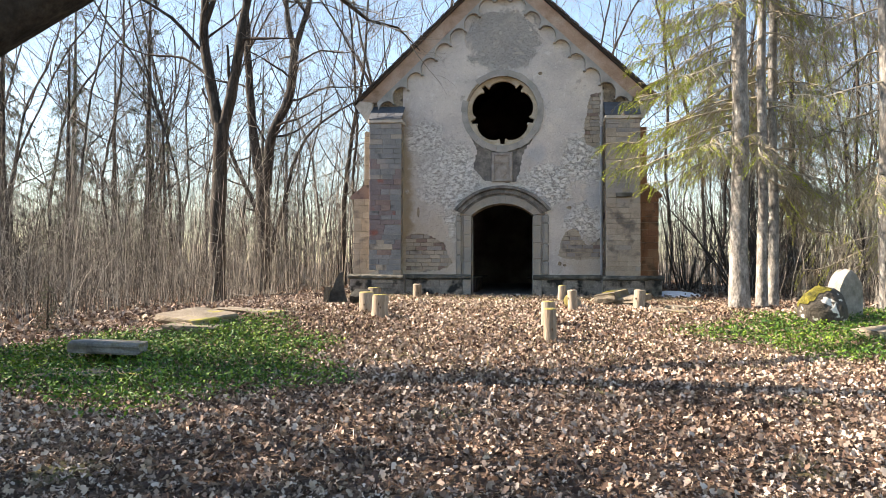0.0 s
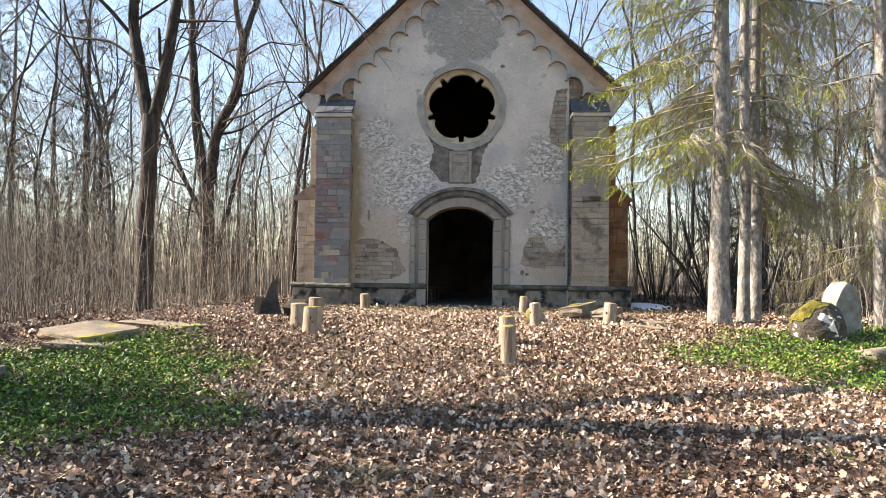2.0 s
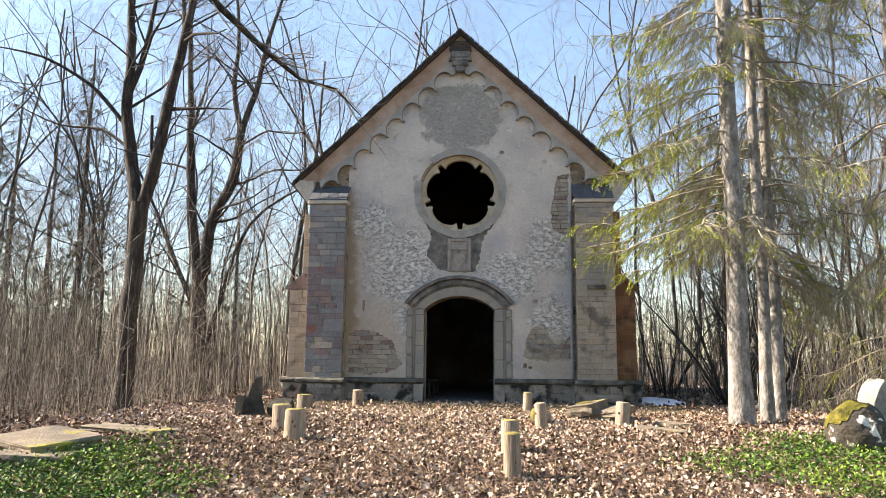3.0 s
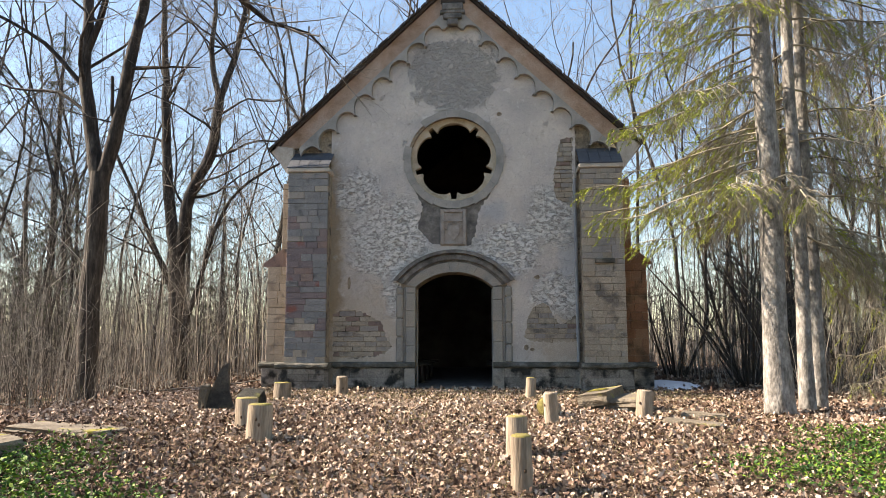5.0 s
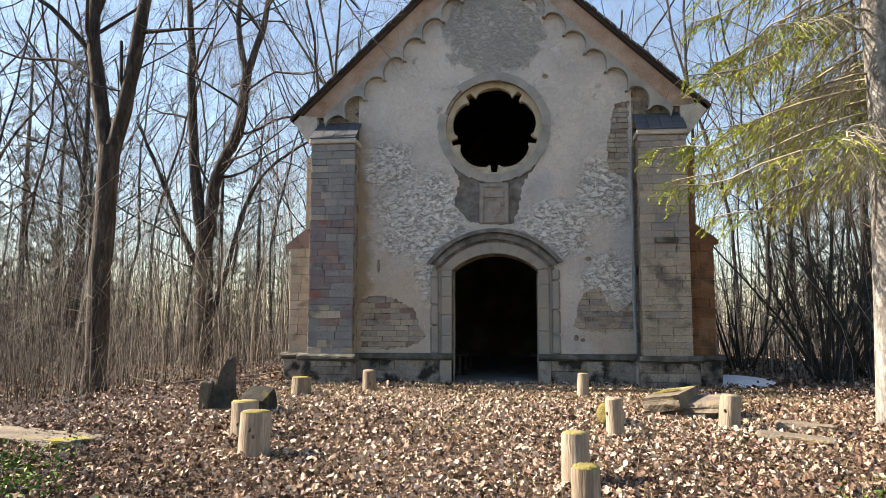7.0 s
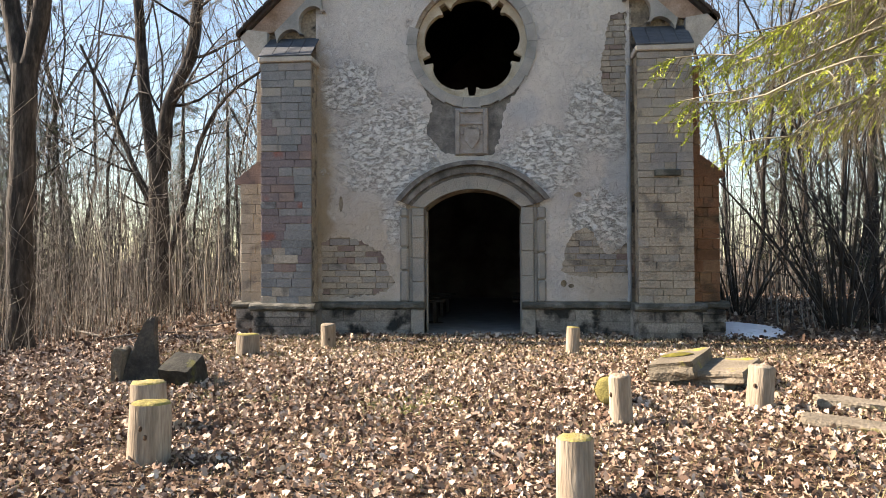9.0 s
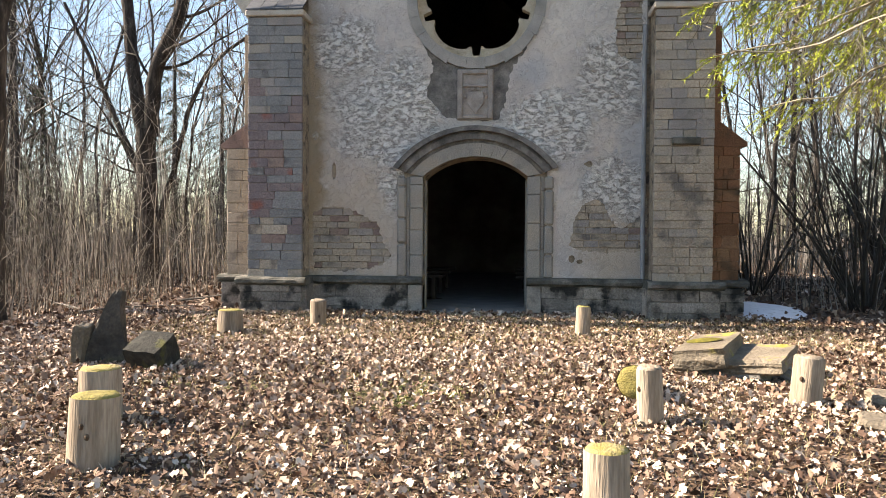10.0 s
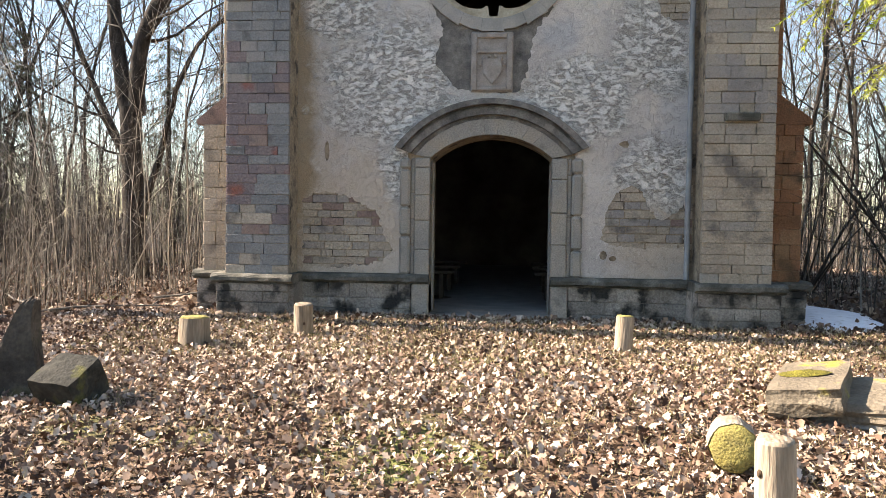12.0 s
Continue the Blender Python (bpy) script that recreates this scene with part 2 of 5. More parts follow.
SLABM = mat("weathered_stone_slab", [(0.06, 0.052, 0.04), (0.16, 0.135, 0.1), (0.28, 0.24, 0.185)], 4.0, 0.93, 0.9, 35.0, objvar=0.25, second=((0.26, 0.235, 0.04), 3.2, 0.61, 0.69), fine=0.2)
# grey slab stone with shade put into its darker colour
SLABDARK = mat("shaded_grey_slab", [(0.07, 0.07, 0.065), (0.15, 0.145, 0.13), (0.24, 0.22, 0.19)], 5.0, 0.93, 0.7, 30.0, second=((0.16, 0.16, 0.05), 3.0, 0.58, 0.7), fine=0.2)
# dark mossy stone, its colour deepened for the upright fragment's own shade
SLABBLACK = mat("shade_dark_mossy_stone", [(0.025, 0.022, 0.018), (0.06, 0.052, 0.042), (0.12, 0.1, 0.08)], 5.0, 0.93, 0.7, 30.0, second=((0.1, 0.1, 0.03), 2.6, 0.55, 0.7), fine=0.2)
SLABMOSSY = mat("mossy_black_block", [(0.012, 0.012, 0.01), (0.03, 0.03, 0.025), (0.065, 0.062, 0.05)], 6.0, 0.93, 0.7, 30.0, second=((0.09, 0.088, 0.02), 4.5, 0.52, 0.62), fine=0.25)
MOSS = mat("yellow_green_moss", [(0.035, 0.035, 0.008), (0.12, 0.108, 0.016), (0.24, 0.21, 0.03)], 9.0, 0.98, 1.0, 90.0, fine=0.3)
BOULD = mat("lichen_spotted_boulder", [(0.03, 0.026, 0.021), (0.085, 0.075, 0.06)], 5.0, 0.95, 0.9, 25.0, second=((0.56, 0.54, 0.48), 5.0, 0.575, 0.6), fine=0.2)
HEADST = mat("pale_limestone", [(0.07, 0.066, 0.052), (0.2, 0.19, 0.165), (0.34, 0.325, 0.29)], 3.0, 0.9, 0.4, 30.0, fine=0.1)
SNOW = mat("old_granular_snow", [(0.62, 0.64, 0.68), (0.8, 0.81, 0.83)], 5.0, 0.75, 0.5, 25.0, second=((0.4, 0.38, 0.34), 9.0, 0.62, 0.75))
BARK = mat("grey_brown_bark", [(0.012, 0.01, 0.008), (0.036, 0.03, 0.025), (0.09, 0.076, 0.062)], 10.0, 0.95, 1.0, 22.0, stretch=(1, 1, 0.22), second=((0.2, 0.2, 0.05), 1.5, 0.66, 0.74), fine=0.25)
BARKS = mat("scaly_spruce_bark", [(0.06, 0.056, 0.05), (0.19, 0.179, 0.162), (0.37, 0.354, 0.325)], 9.0, 0.95, 1.0, 26.0, stretch=(1, 1, 0.5), fine=0.25)
TWIG = mat("bare_twig_bark", [(0.06, 0.052, 0.042), (0.15, 0.13, 0.108), (0.29, 0.26, 0.22)], 3.0, 0.92, 0.0, island=0.3)
SAPL = mat("pale_sapling_bark", [(0.016, 0.014, 0.012), (0.085, 0.075, 0.063), (0.38, 0.352, 0.305)], 2.0, 0.9, 0.0, island=0.8)
FARM = mat("far_grey_brown_bark", [(0.02, 0.019, 0.018), (0.08, 0.075, 0.07), (0.24, 0.228, 0.21)], 2.0, 0.9, 0.0, island=0.7)
LICH = mat("dry_lichen_twigs", [(0.08, 0.07, 0.052), (0.25, 0.22, 0.16), (0.42, 0.375, 0.28)], 3.0, 0.95, 0.0, island=0.5)
NEEDLE = mat("yellow_green_needles", [(0.07, 0.11, 0.014), (0.25, 0.3, 0.03), (0.46, 0.48, 0.055)], 1.2, 0.7, 0.0, island=0.4)
NEEDLED = mat("dark_spruce_needles", [(0.02, 0.035, 0.012), (0.05, 0.07, 0.025), (0.09, 0.11, 0.04)], 0.5, 0.8, 0.0, island=0.5)
LITTER = mat("dry_leaf", [(0.05, 0.028, 0.019), (0.15, 0.09, 0.06), (0.32, 0.232, 0.17), (0.56, 0.455, 0.36)], 0.4, 0.85, 0.0, island=0.95, spec=0.4)
SOIL = mat("leaf_mould_soil", [(0.025, 0.017, 0.011), (0.08, 0.05, 0.032), (0.2, 0.14, 0.09)], 14.0, 0.97, 1.0, 30.0, second=((0.12, 0.13, 0.04), 0.7, 0.6, 0.72), fine=0.3)
GREEN = mat("periwinkle_leaf", [(0.012, 0.045, 0.01), (0.055, 0.14, 0.016), (0.2, 0.29, 0.03)], 1.0, 0.6, 0.0, island=0.7, spec=0.25)
# shrub bark darkened so that its colour carries the chapel's shade
SHADETW = mat("shade_darkened_shrub_bark", [(0.018, 0.015, 0.012), (0.045, 0.038, 0.031), (0.1, 0.088, 0.072)], 3.0, 0.92, 0.0, island=0.5)
STONE_PLUM = mat("plum_grey_ashlar", [(0.11, 0.098, 0.105), (0.19, 0.155, 0.155), (0.26, 0.2, 0.19)], 2.6, 0.92, 1.0, 30.0, objvar=0.22, second=((0.24, 0.1, 0.075), 2.0, 0.6, 0.68), fine=0.2, placed=True)
STONE_BEIGE = mat("beige_ashlar", [(0.22, 0.192, 0.155), (0.36, 0.308, 0.245), (0.46, 0.4, 0.325)], 2.6, 0.92, 1.0, 30.0, objvar=0.22, second=((0.15, 0.135, 0.12), 3.0, 0.56, 0.7), fine=0.18, placed=True)
STONE_COLD = mat("blue_grey_ashlar", [(0.13, 0.135, 0.14), (0.21, 0.21, 0.208), (0.29, 0.28, 0.265)], 2.6, 0.92, 1.0, 30.0, objvar=0.22, second=((0.08, 0.078, 0.075), 2.4, 0.57, 0.7), fine=0.18, placed=True)
GRASS = mat("dry_grass_blade", [(0.1, 0.11, 0.03), (0.3, 0.26, 0.13), (0.45, 0.38, 0.22)], 1.0, 0.9, 0.0, island=0.8)

# ---- mesh helpers ----
from mathutils import geometry

R = random.Random(7)


def mesh_of(name, verts, faces, material, smooth=False):
    me = bpy.data.meshes.new(name)
    me.from_pydata([tuple(v) for v in verts], [], faces)
    me.materials.append(material)
    if smooth:
        me.polygons.foreach_set("use_smooth", [True] * len(me.polygons))
    me.update()
    return me


def mesh_np(name, verts, faces, material, smooth=False):
    """verts (n, 3), faces (m, k) as arrays."""
    me = bpy.data.meshes.new(name)
    n, (m, k) = len(verts), faces.shape
    me.vertices.add(n)
    me.vertices.foreach_set("co", np.asarray(verts, np.float32).ravel())
    me.loops.add(m * k)
    me.loops.foreach_set("vertex_index", np.asarray(faces, np.int32).ravel())
    me.polygons.add(m)
    me.polygons.foreach_set("loop_start", np.arange(0, m * k, k, dtype=np.int32))
    me.polygons.foreach_set("loop_total", np.full(m, k, np.int32))
    me.materials.append(material)
    if smooth:
        me.polygons.foreach_set("use_smooth", np.ones(m, bool))
    me.update(calc_edges=True)
    return me


def part(name, bm, material, parent, label=""):
    """bm: a bmesh or a mesh; links it as one mesh object under parent."""
    if isinstance(bm, bmesh.types.BMesh):
        me = bpy.data.meshes.new(name)
        bmesh.ops.recalc_face_normals(bm, faces=bm.faces)
        bm.to_mesh(me)
        bm.free()
        me.materials.append(material)
    else:
        me = bm
    ob = new(name, me)
    ob.parent = parent
    if label:
        ob["label"] = label
    return ob


def thing(name, label, category, at=(0, 0, 0), group="", kind=""):
    ob = new(name)
    ob.empty_display_size = 0.1
    ob.location = at
    return tagged(ob, label, category, group, kind)


def box(bm, x0, x1, y0, y1, z0, z1, bevel=0.0):
    r = bmesh.ops.create_cube(bm, size=1.0)
    vs = r["verts"]
    bmesh.ops.scale(bm, vec=(x1 - x0, y1 - y0, z1 - z0), verts=vs)
    bmesh.ops.translate(bm, vec=((x0 + x1) / 2, (y0 + y1) / 2, (z0 + z1) / 2), verts=vs)
    if bevel:
        es = list({e for v in vs for e in v.link_edges})
        bmesh.ops.bevel(bm, geom=es, offset=bevel, segments=1, affect="EDGES", profile=0.5)
    return bm


def inside(loop, p):
    """Whether p lies inside a loop of x, z."""
    odd = False
    for (x0, z0), (x1, z1) in zip(loop, loop[1:] + loop[:1]):
        if (z0 > p.z) != (z1 > p.z) and p.x < x0 + (p.z - z0) * (x1 - x0) / (z1 - z0):
            odd = not odd
    return odd


def sheet(loops, y0, y1):
    """A plate in the xz plane with holes, from y0 (front) to y1. The first loop is the outline."""
    bm = bmesh.new()
    pts, edges = [], []
    for lp in loops:
        b0 = len(pts)
        pts += [Vector((x, z)) for x, z in lp]
        edges += [(b0 + i, b0 + (i + 1) % len(lp)) for i in range(len(lp))]
    co, _, tris, *_ = geometry.delaunay_2d_cdt(pts, edges, [], 0, 1e-5)
    vs = [bm.verts.new((p.x, y0, p.y)) for p in co]
    for t in tris:
        c = sum((co[i] for i in t), Vector((0, 0))) / 3
        c = Vector((c.x, 0, c.y))
        if inside(loops[0], c) and not any(inside(lp, c) for lp in loops[1:]):
            bm.faces.new([vs[i] for i in t])
    bmesh.ops.delete(bm, geom=[v for v in bm.verts if not v.link_faces], context="VERTS")
    ext = bmesh.ops.extrude_face_region(bm, geom=bm.faces[:])
    bmesh.ops.translate(bm, vec=(0, y1 - y0, 0), verts=[v for v in ext["geom"] if isinstance(v, bmesh.types.BMVert)])
    bmesh.ops.recalc_face_normals(bm, faces=bm.faces)
    return bm


def ragged(loop, step=0.06, amp=0.02, seed=1):
    """A torn outline: each side cut into short steps that wander."""
    rr = random.Random(seed)
    out = []
    for i, (x0, z0) in enumerate(loop):
        x1, z1 = loop[(i + 1) % len(loop)]
        n = max(1, int(math.hypot(x1 - x0, z1 - z0) / step))
        for k in range(n):
            f = k / n
            u, w = x0 + (x1 - x0) * f, z0 + (z1 - z0) * f
            wide = 2.0 * amp * noise.noise((u * 3.1, w * 3.1, seed * 1.7))
            out.append((u + wide + rr.uniform(-amp, amp), w - wide + rr.uniform(-amp, amp)))
    return out


def arc_pts(half, spring, top, n=24):
    """A segmental arch from the left springing over the top to the right one."""
    rise = top - spring
    rad = (half * half + rise * rise) / (2 * rise)
    cz, a = top - rad, math.asin(min(1, half / rad))
    return [(rad * math.sin(-a + 2 * a * i / n), cz + rad * math.cos(-a + 2 * a * i / n)) for i in range(n + 1)]


def tube(V, F, pts, rads, sides):
    """Append a tapered tube through pts to the lists."""
    base = len(V)
    n = len(pts)
    for i, p in enumerate(pts):
        d = (pts[min(i + 1, n - 1)] - pts[max(i - 1, 0)]).normalized()
        u = d.cross(Vector((0.31, 0.87, 0.12))).normalized()
        w = d.cross(u)
        for k in range(sides):
            a = 2 * math.pi * k / sides
            V.append(p + (u * math.cos(a) + w * math.sin(a)) * rads[i])
    for i in range(n - 1):
        for k in range(sides):
            k2 = (k + 1) % sides
            F.append((base + i * sides + k, base + i * sides + k2, base + (i + 1) * sides + k2, base + (i + 1) * sides + k))


def smooth01(a, b, v):
    t = min(1.0, max(0.0, (v - a) / (b - a)))
    return t * t * (3 - 2 * t)


def ground_z(x, y):
    """The lie of the land: it rises gently to a low terrace before the chapel and falls off to the woods."""
    yy = min(max(y, -30), 11)
    z = 0.04 * yy - 0.03
    z += 0.27 * smooth01(10.0, 13.4, y) - 0.04 * smooth01(14, 18, y)
    z -= 0.3 * smooth01(-4.5, -9, x) * smooth01(8, 16, y) + 0.1 * smooth01(5.5, 12, x)
    z += 0.035 * noise.noise((x * 0.35, y * 0.35, 0)) + 0.012 * noise.noise((x * 1.7, y * 1.7, 3))
    return z


# ---- ground ----
def build_ground():
    def axis(dense0, dense1, step, far):
        a = list(np.arange(dense0, dense1 + 1e-6, step))
        v, s = dense1, step
        up = []
        while v < far:
            s *= 1.25
            v += s
            up.append(v)
        v, s = dense0, step
        dn = []
        while v > -far:
            s *= 1.25
            v -= s
            dn.append(v)
        return dn[::-1] + a + up
    xs, ys = axis(-11, 9, 0.2, 1500), axis(-1, 22, 0.2, 1500)
    V = [(x, y, ground_z(x, y) if abs(x) < 120 and abs(y) < 160 else 0.35) for y in ys for x in xs]
    nx = len(xs)
    F = [(j * nx + i, j * nx + i + 1, (j + 1) * nx + i + 1, (j + 1) * nx + i) for j in range(len(ys) - 1) for i in range(nx - 1)]
    ob = new("ground", mesh_of("ground", V, F, SOIL, True))
    tagged(ob, "brown woodland soil under a carpet of fallen leaves", "ground", kind="structure")


build_ground()

# ---- chapel ----
AX, FY = -0.10, 19.90
chapel = thing("chapel", "ruined grey plastered chapel with a round window and arched doorway", "chapel", (AX, FY, 0.6))
BACK = 31.5
ROOF_TOP, SLOPE = 9.42, 0.948
ROSE_Z = 5.46


def cpart(name, bm, material, label="", parent=None):
    """Chapel parts are written from the axis and the facade's face; z is the world's."""
    ob = part(name, bm, material, parent or chapel, label)
    ob.matrix_parent_inverse = Matrix.Identity(4)
    if parent is None:
        ob.location = (0, 0, -0.6)
    return ob


def circle(r, n=40, cz=ROSE_Z):
    return [(r * math.cos(2 * math.pi * i / n), cz + r * math.sin(2 * math.pi * i / n)) for i in range(n)]


DOOR = [(-0.8, 0.2)] + arc_pts(0.8, 2.74, 3.05) + [(0.8, 0.2)]
gable = [(-3.42, 0.2), (-3.42, 5.3), (-3.62, 5.78), (0, 9.22), (3.62, 5.78), (3.42, 5.3), (3.42, 0.2), (0.8, 0.2)] + arc_pts(0.8, 2.74, 3.05)[::-1] + [(-0.8, 0.2)]
cpart("front_wall", sheet([gable, circle(0.92)], 0.03, 0.65), CORE, "rubble masonry core of the front wall")

# plaster skin with the torn holes in it
torn_right = [(1.42, 1.72), (1.5, 2.0), (1.55, 2.17), (1.65, 2.32), (1.84, 2.38), (1.95, 2.3), (2.0, 2.16), (2.15, 1.98), (2.34, 2.04), (2.5, 2.16), (2.5, 1.62), (2.0, 1.6), (1.66, 1.6)]
torn_left = [(-2.52, 1.26), (-2.52, 2.2), (-2.2, 2.3), (-1.86, 2.2), (-1.5, 2.02), (-1.42, 1.75), (-1.3, 1.5), (-1.42, 1.34), (-2.0, 1.28)]
torn_top = [(2.12, 5.05), (2.12, 4.6), (2.35, 4.45), (2.5, 4.45), (2.5, 5.9), (2.25, 5.85), (2.2, 5.5)]
torn_mid = [(-0.84, 4.86), (-0.64, 4.4), (-0.76, 4.0), (-0.44, 3.62), (0.36, 3.6), (0.46, 3.95), (0.56, 4.35), (0.86, 4.86), (0.54, 4.56), (0.2, 4.42), (-0.2, 4.42), (-0.54, 4.56)]
dots = [[(1.66 + 0.07 * math.cos(a) + 0.05, 2.93 + 0.07 * math.sin(a) * (0.6 + 0.4 * math.cos(a))) for a in [i * 0.785 for i in range(8)]],
        [(1.48 + 0.05 * math.cos(a), 1.49 + 0.06 * math.sin(a)) for a in [i * 0.785 for i in range(8)]],
        [(1.6 + 0.05 * math.cos(a), 1.45 + 0.035 * math.sin(a)) for a in [i * 0.785 for i in range(8)]],
        [(0.98 + 0.06 * math.cos(a), 6.42 + 0.05 * math.sin(a)) for a in [i * 0.785 for i in range(8)]],
        [(-2.2 + 0.035 * math.cos(a), 2.83 + 0.14 * math.sin(a)) for a in [i * 0.785 for i in range(8)]]]
skin = [(-2.62, 1.2), (-2.62, 6.45), (-2.2, 7.03), (-1.0, 8.1), (-0.3, 8.85), (0.3, 8.85), (1.0, 8.1), (2.2, 7.03), (2.56, 6.45), (2.56, 1.2), (1.1, 1.2), (1.1, 2.9)] + arc_pts(1.1, 2.9, 3.4)[::-1] + [(-1.1, 2.9), (-1.1, 1.2)]
cpart("plaster_skin", sheet([skin, circle(0.98)] + [ragged(p, 0.035, 0.02, i + 3) for i, p in enumerate((torn_right, torn_left, torn_top, torn_mid))] + dots, 0.0, 0.03), PLASTER, "torn grey lime plaster on the front")


def masonry(bounds, y0, y1, course, widths, seed, material, parent, jitter=0.006, name="brick", joint=0.008, inside=None):
    """Courses of single stones between x0..x1, z0..z1; the stones share twelve meshes cut to size by their scale."""
    rr = random.Random(seed)
    x0, x1, z0, z1 = bounds
    z = z0
    while z < z1 - 0.03:
        h = min(course * rr.uniform(0.82, 1.18), z1 - z)
        if z1 - z - h < 0.05:
            h = z1 - z
        x = x0 - 0.0
        while x < x1 - 0.01:
            w = rr.uniform(*widths)
            if x1 - x - w < widths[0] * 0.6:
                w = x1 - x
            cx, cz = x + w / 2, z + h / 2
            if inside is None or inside(cx, cz):
                ob = new(name, brick_mesh(material(cx, cz, rr) if callable(material) else material[rr.random() < 0.22], rr.randrange(6)))
                ob.parent = parent
                d = rr.uniform(-jitter, jitter)
                ob.location = (cx, (y0 + y1) / 2 + d, cz)
                ob.scale = (w - joint, y1 - y0, h - joint)
            x += w
        z += h


_bricks = {}


def brick_mesh(material, k):
    """A unit block with worn, slightly uneven corners."""
    key = (material.name, k)
    if key not in _bricks:
        rr = random.Random(k * 11 + 5)
        bm = bmesh.new()
        bmesh.ops.create_cube(bm, size=1.0)
        bmesh.ops.bevel(bm, geom=bm.edges[:], offset=0.045, segments=1, affect="EDGES")
        for v in bm.verts:
            v.co += Vector((rr.uniform(-0.012, 0.012), rr.uniform(-0.02, 0.02), rr.uniform(-0.025, 0.025)))
        me = bpy.data.meshes.new("brick")
        bm.to_mesh(me)
        bm.free()
        me.materials.append(material)
        _bricks[key] = me
    return _bricks[key]


# side and back walls, roof, floor
for s in (-1, 1):
    bm = bmesh.new()
    box(bm, min(s * 3.4, s * 2.8), max(s * 3.4, s * 2.8), 0.66, BACK - FY, 0.2, 5.5)
    cpart("side_wall", bm, CORE, "rubble side wall")
    bm = bmesh.new()
    for y0, y1, z0 in ((-0.14, BACK - FY + 0.3, 0.0),):
        a = (0, ROOF_TOP)
        b = (s * 3.9, ROOF_TOP - SLOPE * 3.9)
        th = 0.1
        vs = [bm.verts.new((x, y, z + dz)) for y in (y0, y1) for x, z in (a, b) for dz in (0, -th)]
        for f in ((0, 1, 3, 2), (4, 6, 7, 5), (0, 2, 6, 4), (1, 5, 7, 3), (0, 4, 5, 1), (2, 3, 7, 6)):
            bm.faces.new([vs[i] for i in f])
    cpart("roof", bm, ROOF, "steep dark tiled roof slope")
bm = sheet([[(-3.4, 0.2), (-3.4, 5.5), (-3.85, 5.72), (0, 9.37), (3.85, 5.72), (3.4, 5.5), (3.4, 0.2)]], BACK - FY, BACK - FY + 0.5)
cpart("back_wall", bm, INNER)
bm = bmesh.new()
box(bm, -2.8, 2.8, 0.66, BACK - FY, 0.3, 0.66)
cpart("floor_slab", bm, FLOORM, "dusty stone floor of the chapel")
for s in (-1, 1):
    bm = bmesh.new()
    box(bm, min(s * 2.79, s * 2.74), max(s * 2.79, s * 2.74), 0.67, BACK - FY - 0.01, 0.67, 5.6)
    cpart("inner_plaster", bm, INNER)
bm = bmesh.new()
box(bm, -1.02, 1.02, -0.06, 0.68, 0.45, 0.665, 0.01)
cpart("doorstep", bm, DRESSED, "worn pale stone doorstep")

# verge render and tile edge under the roof
for s in (-1, 1):
    verge = [(s * 3.86, 5.7), (0, ROOF_TOP - 0.1), (0, 8.86), (s * 3.3, 5.74)]
    cpart("verge", sheet([ragged(verge, 0.2, 0.012, 5 + s)], -0.035, 0.028), VERGE, "pinkish crumbling render along the verge")
    bm = bmesh.new()
    n = 34
    for i in range(n):
        f0, f1 = i / n, (i + 1) / n - 0.004
        x0, x1 = s * 3.95 * f0, s * 3.95 * f1
        dz = R.uniform(-0.012, 0.012)
        z0, z1 = ROOF_TOP + 0.03 - SLOPE * abs(x0) + dz, ROOF_TOP + 0.03 - SLOPE * abs(x1) + dz
        vs = [bm.verts.new(p) for y in (-0.2, 0.05) for p in ((x0, y, z0), (x1, y, z1), (x1, y, z1 - 0.06), (x0, y, z0 - 0.06))]
        for f in ((0, 1, 2, 3), (4, 7, 6, 5), (0, 4, 5, 1), (3, 2, 6, 7), (0, 3, 7, 4), (1, 5, 6, 2)):
            bm.faces.new([vs[k] for k in f])
    cpart("verge_tiles", bm, ROOF, "dark row of verge tiles")
    # eave return
    bm = bmesh.new()
    vs = [bm.verts.new((x * s, y, z)) for y in (-0.14, 0.6) for x, z in ((3.93, 5.7), (3.55, 5.18), (3.42, 5.18), (3.42, 5.72), (3.86, 5.78))]
    bm.faces.new(vs[:5])
    bm.faces.new(vs[5:][::-1])
    for i in range(5):
        bm.faces.new((vs[i], vs[5 + i], vs[5 + (i + 1) % 5], vs[(i + 1) % 5]))
    cpart("kneeler", bm, PALE, "pale moulded stone kneeler at the eave")
    bm = bmesh.new()
    for z0, z1, px in ((5.2, 5.34, 0.12), (5.34, 5.5, 0.24), (5.5, 5.64, 0.38)):
        box(bm, min(s * 3.41, s * (3.41 + px)), max(s * 3.41, s * (3.41 + px)), 0.62, BACK - FY, z0, z1)
    cpart("eaves_cornice", bm, PALE)

# arcaded frieze along both slopes
tips = [(-3.2 + 0.378 * k, 5.30 + 0.375 * k) for k in range(9)]
for s in (1, -1):
    low = []
    for k in range(len(tips) - 1):
        u, z = tips[k]
        u2, z2 = tips[k + 1]
        low += [(u, z), (u - 0.05, z + 0.05), (u - 0.06, z + 0.16)]
        for i in range(9):
            a = math.pi * (1 - i / 8)
            low.append((u + 0.13 + 0.19 * math.cos(a), z + 0.2 + 0.02 * i + 0.17 * math.sin(a)))
        low += [(u2 - 0.055, z2 + 0.0)]
    low += [(tips[-1][0], tips[-1][1]), (0.0 - 0.002, 8.45)]
    loop = [(s * u, z) for u, z in low] + [(s * -0.002, 8.85), (s * -3.3, 5.72)]
    cpart("arcaded_frieze", sheet([loop], -0.12, 0.029), FRIEZE, "grey plaster frieze of small round arches")
bm = bmesh.new()
